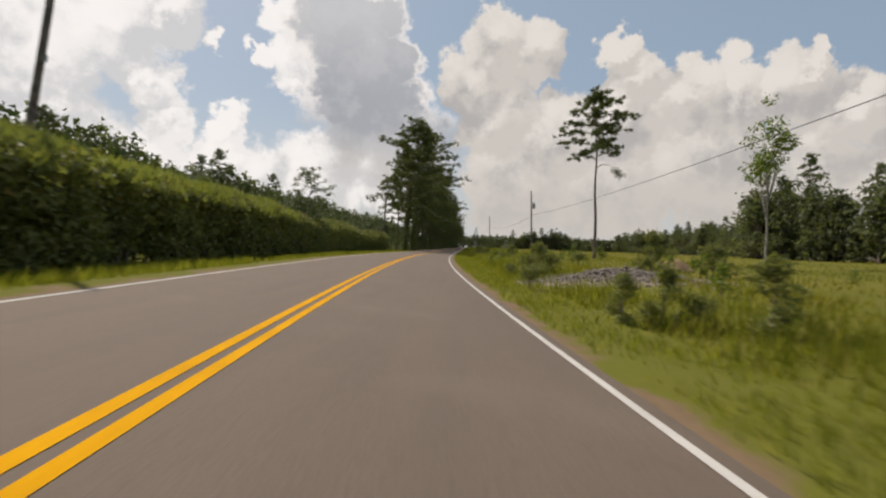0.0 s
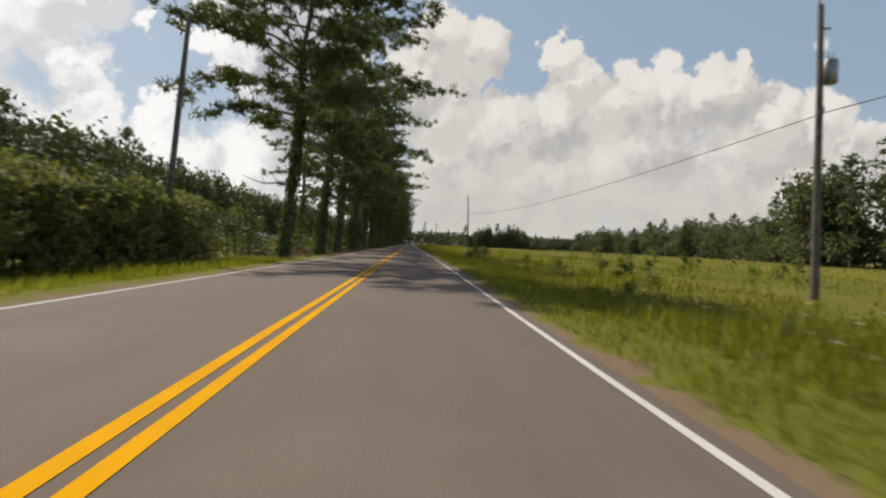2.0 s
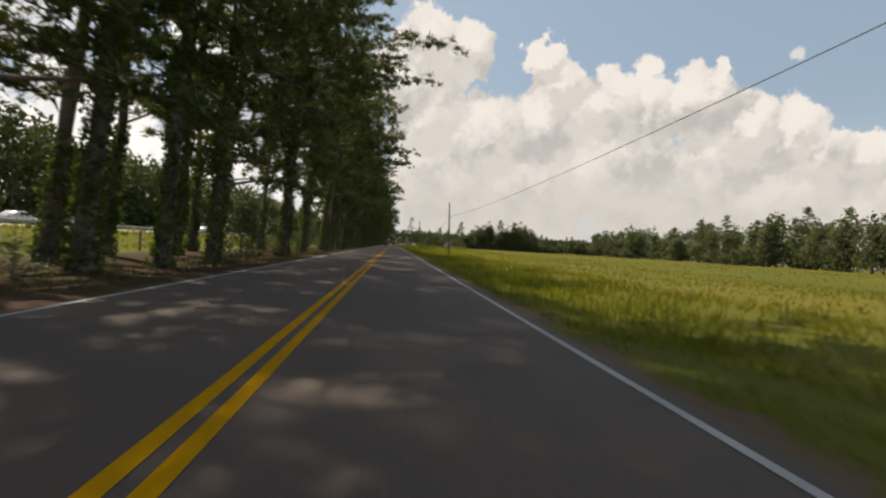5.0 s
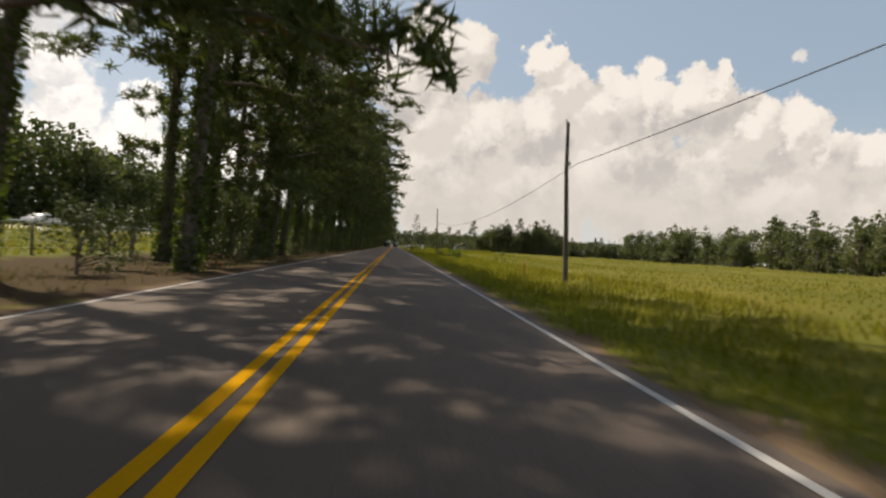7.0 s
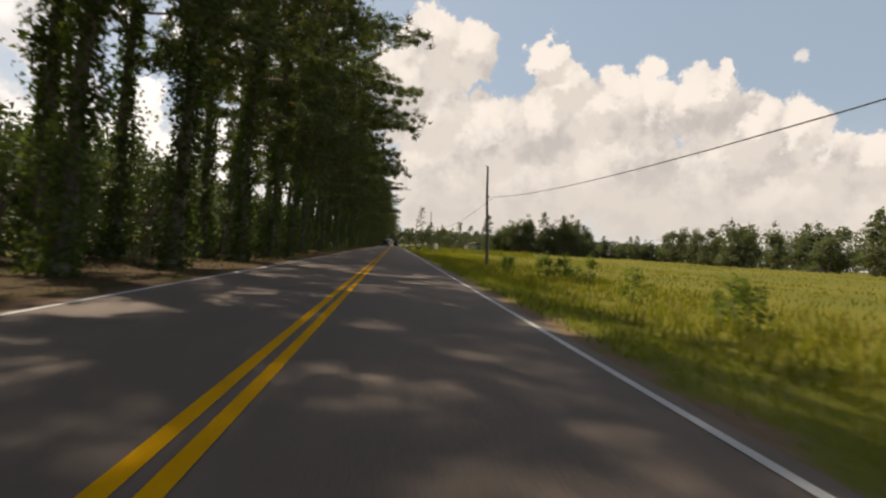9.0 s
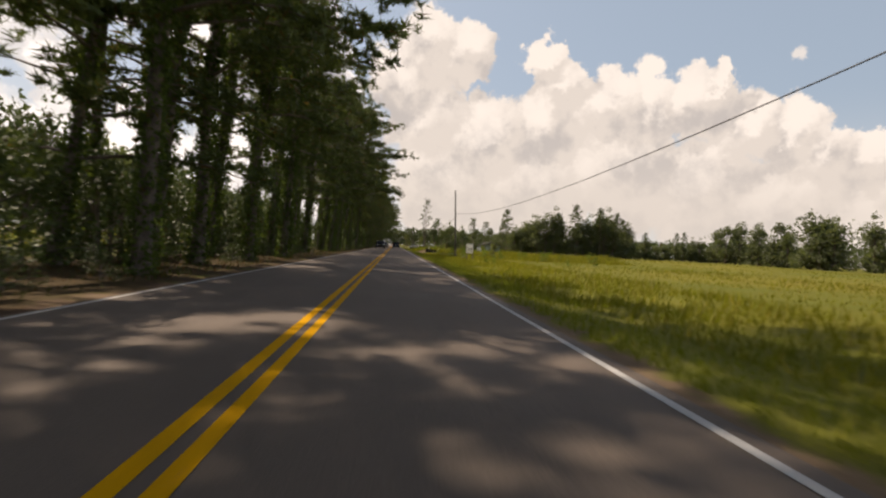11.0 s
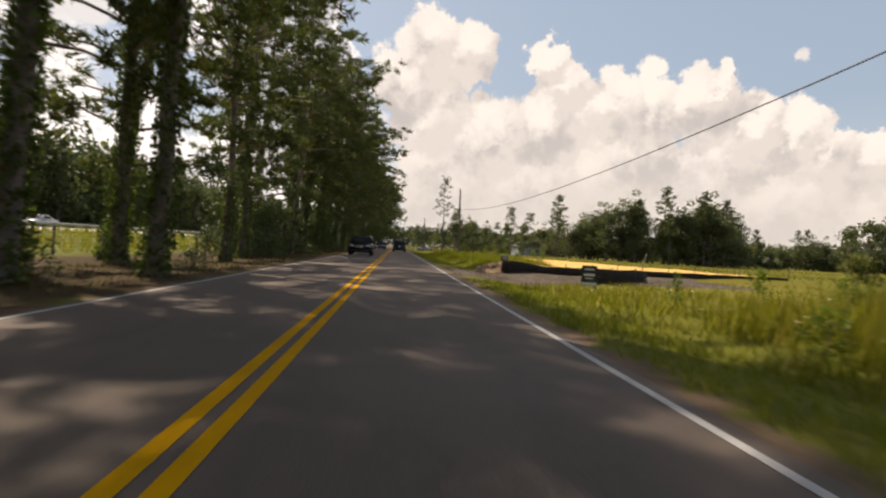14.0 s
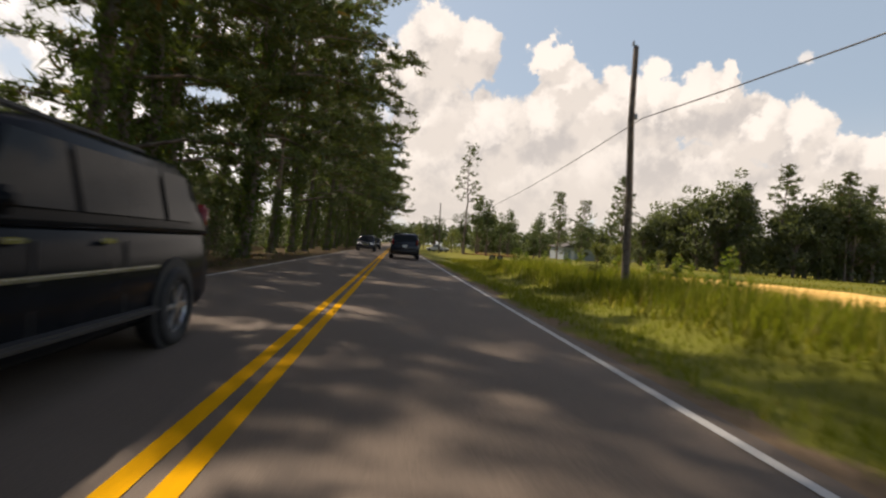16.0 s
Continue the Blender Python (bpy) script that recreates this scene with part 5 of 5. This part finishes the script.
def silt_fence(points, tall, label, crest=None):
    ob = empty("silt_fence", pose(0, 0, 0), label, "silt fence")
    rows = []
    for i, (x, y) in enumerate(points):
        z = ground_at(x, y)
        lean = 0.06 * noise.noise((x, y, 0))
        top = (crest(x, y) - z if crest else tall) + (0.05 if crest else 0.1) * noise.noise((x * 0.8, y * 0.8, 4))
        for h in (-0.12, top * 0.5, top):
            rows.append((x + lean * h, y + 0.08 * noise.noise((x, h * 3, 2)), z + h))
    faces = [(3 * i + j, 3 * i + 3 + j, 3 * i + 4 + j, 3 * i + 1 + j) for i in range(len(points) - 1) for j in range(2)]
    me = np_mesh("fabric", rows, faces)
    f_ob = mesh_part("fabric", me, SILT, ob, "sagging black fabric", True)
    f_ob.modifiers.new("thick", "SOLIDIFY").thickness = 0.006
    for i in range(0, len(points), 3):
        x, y = points[i]
        bm = bmesh.new()
        box(bm, x, y + 0.05, ground_at(x, y) + tall * 0.5, 0.04, 0.04, tall + 0.3, 0.005)
        part("stake", bm, WOOD, ob)
    return ob


bend = [(7.9, 401.0), (7.75, 400.3), (7.6, 399.6), (7.45, 398.9), (7.3, 398.3)]
silt_fence(bend + [(7.25 + 0.55 * i, 397.95 + 0.12 * math.sin(i * 0.5) + 0.05 * i) for i in range(35)], 0.55, "long black silt fence with wooden stakes along a building lot", lambda x, y: 0.36 + 0.22 * ease((10.0 - x) / 2.6))
silt_fence([(9.65 + 0.5 * i, 391.5 + 0.03 * i * i) for i in range(9)], 0.62, "black silt fence with wooden stakes beside the entrance")
stake = mesh_part("leaning_stake", tube_mesh("leaning_stake", [(0, 0, -0.2), (0.25, 0, 0.9), (0.5, 0, 1.7)], [0.05, 0.05, 0.045], 7), PALE_BARK)
stake.matrix_basis = pose(36, 440, 0.1)
tagged(stake, "pale wooden stake leaning in the lot", "stake")

# clods of earth on the bank
q = np.random.RandomState(79)
n = 420
cu, cv = q.uniform(0.12, 0.92, n), q.uniform(0.02, 0.95, n)
tetra = np.array([(1, 0, -0.5), (-0.6, 0.8, -0.4), (-0.5, -0.9, -0.4), (0.1, 0.1, 0.7)])
tri = np.array([(0, 1, 3), (1, 2, 3), (2, 0, 3), (0, 2, 1)])
root = np.array([(*berm_xy(a, b), ground_at(*berm_xy(a, b)) + 0.1 + 0.09 * a * math.sin(math.pi * b)) for a, b in zip(cu, cv)])
clod_v = root[:, None] + tetra[None] * (q.uniform(0.02, 0.075, n)[:, None] * q.uniform(0.6, 1.4, (n, 3)))[:, None]
tagged(mesh_part("loose_earth", np_mesh("loose_earth", clod_v.reshape(-1, 3), (tri[None] + 4 * np.arange(n)[:, None, None]).reshape(-1, 3)), SAND), "crumbled clods of sandy earth on the bank", "earth", kind="stuff")

# loose stones on the gravel
q = np.random.RandomState(78)
n = 3200
gu, gv = q.uniform(0.0, 1.0, n), np.clip(0.5 + 0.24 * q.normal(size=n), 0.07, 0.93)
tetra = np.array([(1, 0, -0.5), (-0.6, 0.8, -0.4), (-0.5, -0.9, -0.4), (0.1, 0.1, 0.7)])
tri = np.array([(0, 1, 3), (1, 2, 3), (2, 0, 3), (0, 2, 1)])
flat = [drive_xy(a, b) for a, b in zip(gu, gv)]
root = np.array([(x, y, ground_at(x, y) + 0.035 + 0.045 * ease((x - 3.85) / 1.9)) for x, y in flat])
size = q.uniform(0.012, 0.055, n)
lump_v = root[:, None] + tetra[None] * (size[:, None] * q.uniform(0.6, 1.4, (n, 3)))[:, None]
tagged(mesh_part("loose_gravel", np_mesh("loose_gravel", lump_v.reshape(-1, 3), (tri[None] + 4 * np.arange(n)[:, None, None]).reshape(-1, 3)), GRAVEL), "loose grey-brown stones scattered over the gravel", "gravel", kind="stuff")

# flatbed trailer and shed ahead
trailer = empty("flatbed_trailer", pose(12.2, 471.5, ground_at(12.2, 471.5), 0, 0, 78), "rust-red flatbed trailer parked on the grass", "trailer")
bm = bmesh.new()
box(bm, 0, 0, 0.62, 1.9, 4.6, 0.12, 0.02)
part("bed", bm, RUST, trailer)
bm = bmesh.new()
box(bm, 0, 2.9, 0.55, 0.1, 1.3, 0.1, 0.015)
part("drawbar", bm, RUST, trailer)
for s in (-1, 1):
    bm = bmesh.new()
    box(bm, s * 0.92, 0, 0.82, 0.05, 4.5, 0.05, 0.01)
    part("side_rail", bm, RUST, trailer)
    for y in (-0.5, 0.35):
        wheel(trailer, s * 1.02, y, 0.33, 0.2)
shed = empty("shed", pose(46, 545, ground_at(46, 545), 0, 0, 12), "blue-grey shed with dark roof behind the trees", "shed")
bm = bmesh.new()
box(bm, 0, 0, 1.45, 9, 7, 3.2, 0.02)
part("wall", bm, SIDING, shed)
bm = ring_loft([[(-4.9, y, 3.0), (4.9, y, 3.0), (4.9, y, 3.12), (0, y, 4.7), (-4.9, y, 3.12)] for y in (-3.9, 3.9)])
part("roof", bm, ROOFING, shed)
bm = bmesh.new()
box(bm, -2, -3.52, 1.1, 1.0, 0.06, 2.1, 0.01)
part("door", bm, SIGN_WHITE, shed)
bm = bmesh.new()
box(bm, 1.8, -3.52, 1.6, 1.2, 0.06, 0.9, 0.01)
part("window", bm, CAR_GLASS, shed)

# ---- rubble beside the road ----
heap = empty("rubble_heap", pose(11.2, 25.2, ground_at(11.2, 25.2)), "spread heap of grey-brown broken stone rubble in grass", "rubble")
stone_me = []
for s in range(6):
    bm = bmesh.new()
    bmesh.ops.create_icosphere(bm, subdivisions=1, radius=0.5)
    r = random.Random(s)
    for vtx in bm.verts:
        vtx.co *= r.uniform(0.7, 1.25)
        vtx.co.z *= 0.65
    me = bpy.data.meshes.new("stone")
    bm.to_mesh(me)
    bm.free()
    me.materials.append(STONE)
    stone_me.append(me)
for i in range(280):
    u, v = max(-3.4, min(4.5, rnd.gauss(0.4, 2.0))), rnd.gauss(0, 1.9)
    ob = new("stone", stone_me[i % 6])
    ob.parent = heap
    h = 0.55 * math.exp(-((u - 1.2) ** 2 + v * v) / 5) * rnd.random() ** 0.5
    ob.matrix_basis = pose(u, v, h + 0.02 + ground_at(11.2 + u, 25.2 + v) - ground_at(11.2, 25.2), rnd.uniform(0, 50), rnd.uniform(0, 50), rnd.uniform(0, 360)) @ Matrix.Scale(rnd.uniform(0.1, 0.3), 4)

q = np.random.RandomState(77)
n = 5200
u, v = np.clip(q.normal(0.4, 2.1, n), -3.6, 5), q.normal(0, 1.9, n)
tetra = np.array([(1, 0, -0.5), (-0.6, 0.8, -0.4), (-0.5, -0.9, -0.4), (0.1, 0.1, 0.7)])
size = q.uniform(0.03, 0.09, n)
root = np.array([(11.2 + a, 25.2 + b, ground_at(11.2 + a, 25.2 + b) + 0.5 * math.exp(-((a - 1.2) ** 2 + b * b) / 5) * q.uniform(0, 1)) for a, b in zip(u, v)])
chip = root[:, None] + tetra[None] * (size[:, None] * q.uniform(0.6, 1.4, (n, 3)))[:, None]
tri = np.array([(0, 1, 3), (1, 2, 3), (2, 0, 3), (0, 2, 1)])
tagged(mesh_part("rubble_chips", np_mesh("rubble_chips", chip.reshape(-1, 3), (tri[None] + 4 * np.arange(n)[:, None, None]).reshape(-1, 3)), STONE), "fine pale stone chips scattered round the rubble", "rubble", kind="stuff")



def bare_xy(u, v):
    a, k = 2 * math.pi * u, v * (1 + 0.3 * noise.noise((math.cos(2 * math.pi * u) * 1.7, math.sin(2 * math.pi * u) * 1.7, 8)))
    return 10.9 + 3.4 * k * math.cos(a), 22.2 + 2.6 * k * math.sin(a)


tagged(patch("ground_5", bare_xy, lambda u, v: ground_at(*bare_xy(u, v)) + 0.05 - 0.12 * v ** 4 + 0.03 * noise.noise((u * 20, v * 9, 3)), 10, 48, STONY), "bare stony earth in front of the rubble", "bare earth", kind="structure")

mound_v = lambda u, v: -0.3 + 0.95 * math.sin(math.pi * u) * math.sin(math.pi * v) + 0.1 * noise.noise((u * 5, v * 6, 3))
tagged(patch("ground_4", lambda u, v: (17.0 + 2.6 * u, 32.6 + 2.6 * v), mound_v, 16, 16, SAND), "small mound of bare sandy earth in the meadow", "earth mound", kind="structure")

# ---- shrubs and weeds in the meadow ----
SHRUB = [broad_meshes(91, 1.5, 0.9, 1700, 0.1, 0.05), broad_meshes(92, 1.1, 0.8, 1300, 0.09, 0.05), broad_meshes(93, 1.9, 0.8, 1800, 0.11, 0.03)]
for x, y, s, k in ((8.0, 110.5, 1.0, 0), (7.2, 108.8, 0.8, 1), (9.2, 113, 0.9, 0), (8.4, 27.2, 0.85, 0), (9.1, 28.6, 0.95, 2), (9.9, 29.4, 0.9, 0), (7.6, 28.0, 0.65, 1), (15.5, 30, 1.25, 2), (9.4, 33, 0.9, 2), (17.5, 27, 1.2, 0), (13.2, 38, 1.0, 1), (20.0, 44, 1.2, 0), (7.6, 19.5, 0.8, 1), (9.3, 60, 0.8, 1), (10.5, 64, 0.9, 2),
                 (9.3, 11.1, 0.68, 2), (10.8, 9.9, 0.76, 2), (8.5, 11.2, 0.55, 2), (9.9, 10.8, 0.6, 1), (24.6, 78, 1.3, 0), (13, 90, 0.8, 1), (13, 378, 1.0, 2), (11.5, 372, 0.8, 0), (16, 384, 0.9, 2), (30, 70, 1.6, 1), (34, 76, 1.6, 1), (42, 80, 1.7, 0), (14.5, 366, 1.0, 2), (9.9, 436, 0.8, 2), (16, 448, 1.0, 2), (21, 452, 1.0, 2)):
    plant("shrub", SHRUB[k], pose(x, y, ground_at(x, y), 0, 0, 61 * x) @ Matrix.Scale(s, 4), "low leafy green shrub in the tall grass", "shrub", "shrubs in the meadow", {"trunk": BARK, "crown": HEDGE})


WEED = [broad_meshes(94, 0.95, 0.45, 260, 0.1, 0.1, 6, 0.5, False), broad_meshes(95, 1.25, 0.4, 280, 0.1, 0.15, 6, 0.5, False)]
wr = random.Random(96)
for y0, y1, x0, x1, n in ((14, 60, 7, 24, 34), (60, 150, 8, 30, 30), (250, 300, 7.5, 16, 10), (281, 285, 8.0, 9.6, 5), (274, 277, 9.8, 11.2, 6), (340, 388, 7.5, 26, 46), (408, 460, 8.5, 17, 22)):
    for _ in range(n):
        x, y = wr.uniform(x0, x1), wr.uniform(y0, y1)
        if math.hypot(x - 11.2, y - 25.2) < 4.5 or math.hypot(x - 8.8, y - 352.5) < 4.5:
            continue
        plant("weed", WEED[wr.randrange(2)], pose(x, y, ground_at(x, y), 0, 0, wr.uniform(0, 360)) @ Matrix.Scale(wr.uniform(0.7, 1.3), 4), "tall green weed standing out of the meadow grass", "weed", "weeds in the meadow", {"trunk": BARK, "crown": LIGHT_LEAF})


# ---- grass ----
def grass(name, bands, seed, label, mat=GRASS):
    q = np.random.RandomState(seed)
    vs, fs, count = [], [], 0
    for o0, o1, y0, y1, n, lo, hi, wide in bands:
        o, y = q.uniform(o0, o1, n), q.uniform(y0, y1, n)
        clump = np.array([noise.noise((a * 0.45, b * 0.45, 1)) + 0.6 * noise.noise((a * 0.09, b * 0.09, 2)) for a, b in zip(o, y)])
        keep = clump > q.uniform(-0.9, 0.25, n)
        site = (o < 5.0 + 0.5 * np.sin(y * 1.7)) & (o > 3.9) & (y > 388.8) & (y < 404) | (o > 4) & (o < 19) & (y > 390.2 + 1.3 * np.clip((o - 4) / 6, 0, 1)) & (y < 398.0) | (o > 8.3 + 4.8 * np.clip((y - 401.6) / 5.0, 0, 1)) & (o < 25.4) & (y > 397.8) & (y < 446.5) | (o > 5.5 + 0.26 * (y - 397.5)) & (o < 8.4) & (y > 397.5) & (y < 401.0)
        keep &= ~site & ~((((o + 2.5 - 10.9) / 3.0) ** 2 + ((y - 22.2) / 2.2) ** 2 < 1) & (q.uniform(0, 1, n) < 0.85))
        o, y, clump = o[keep], y[keep], clump[keep]
        root = np.array([(*on_road(a, b), height(a, b)) if abs(a) < 60 else (cx(b) + a, b, height(a, b)) for a, b in zip(o, y)])
        tall = q.uniform(lo, hi, len(o)) * (1 + 0.5 * clump)
        way = np.stack([q.normal(0.08, 0.26, len(o)), q.normal(0, 0.26, len(o)), np.ones(len(o))], 1)
        way /= np.linalg.norm(way, axis=1, keepdims=True)
        v, f = blades(root + way * (tall / 2)[:, None], way, tall, wide * q.uniform(0.6, 1.4, len(o)), q)
        vs.append(v)
        fs.append(f + count)
        count += len(v)
    tagged(mesh_part(name, np_mesh(name, np.concatenate(vs), np.concatenate(fs)), mat), label, "grass", kind="stuff")


grass("verge_grass", [(3.88, 6.4, -4, 450, 130000, 0.05, 0.2, 0.026), (-7.6, -4.3, -4, 88, 34000, 0.08, 0.3, 0.03)], 5, "short green grass along the verge of the road", GREEN_GRASS)
grass("woodland_grass", [(-9, -4.3, 88, 450, 26000, 0.05, 0.2, 0.035)], 8, "thin grass on needle litter, coloured dark for the shade of pines", SHADED_GRASS)
grass("verge_weeds", [(6.2, 9.5, -2, 70, 14000, 0.2, 0.65, 0.028), (5.8, 8.5, 70, 200, 14000, 0.15, 0.45, 0.028), (6.4, 9.0, 200, 388, 9000, 0.12, 0.3, 0.03), (6.4, 13.0, 400.6, 447, 22000, 0.28, 0.6, 0.035)], 9, "tall green weeds between the verge and the meadow", GREEN_GRASS)
grass("meadow_grass", [(6.0, 13, -2, 470, 130000, 0.14, 0.38, 0.04), (9.5, 32, 360, 372, 9000, 0.4, 0.85, 0.05), (7.6, 34, 370, 379, 24000, 0.7, 1.15, 0.04), (13, 34, 0, 480, 70000, 0.1, 0.26, 0.06), (34, 120, 20, 520, 30000, 0.12, 0.28, 0.12)], 6, "tall yellow-green meadow grass gone to seed")
grass("pasture_grass", [(-34, -13.5, 60, 480, 60000, 0.15, 0.45, 0.09), (-57, -34, 60, 500, 30000, 0.2, 0.5, 0.18)], 7, "green pasture grass behind the fence")

# small white wild flowers on stalks
q = np.random.RandomState(10)
n = 420
fo, fy_ = q.uniform(6.2, 9.6, n), np.concatenate([q.uniform(40, 150, 300), q.uniform(345, 385, n - 300)])
head = np.array([(*on_road(a, b), height(a, b) + h) for a, b, h in zip(fo, fy_, q.uniform(0.4, 0.75, n))])
stalk_way = np.tile((0.0, 0.0, 1.0), (n, 1))
v1, f1 = blades(head - (0, 0, 0.25), stalk_way, np.full(n, 0.5), np.full(n, 0.008), q)
tagged(mesh_part("flower_stalks", np_mesh("flower_stalks", v1, f1), GREEN_GRASS), "thin green stalks of wild flowers in the verge", "wild flowers", kind="stuff")
v2, f2 = leaves(np.repeat(head, 7, 0) + q.normal(size=(7 * n, 3)) * (0.025, 0.025, 0.008), 0.045, q, 0.9)
tagged(mesh_part("flower_heads", np_mesh("flower_heads", v2, f2), PETAL), "small white heads of wild flowers in the verge", "wild flowers", kind="stuff")
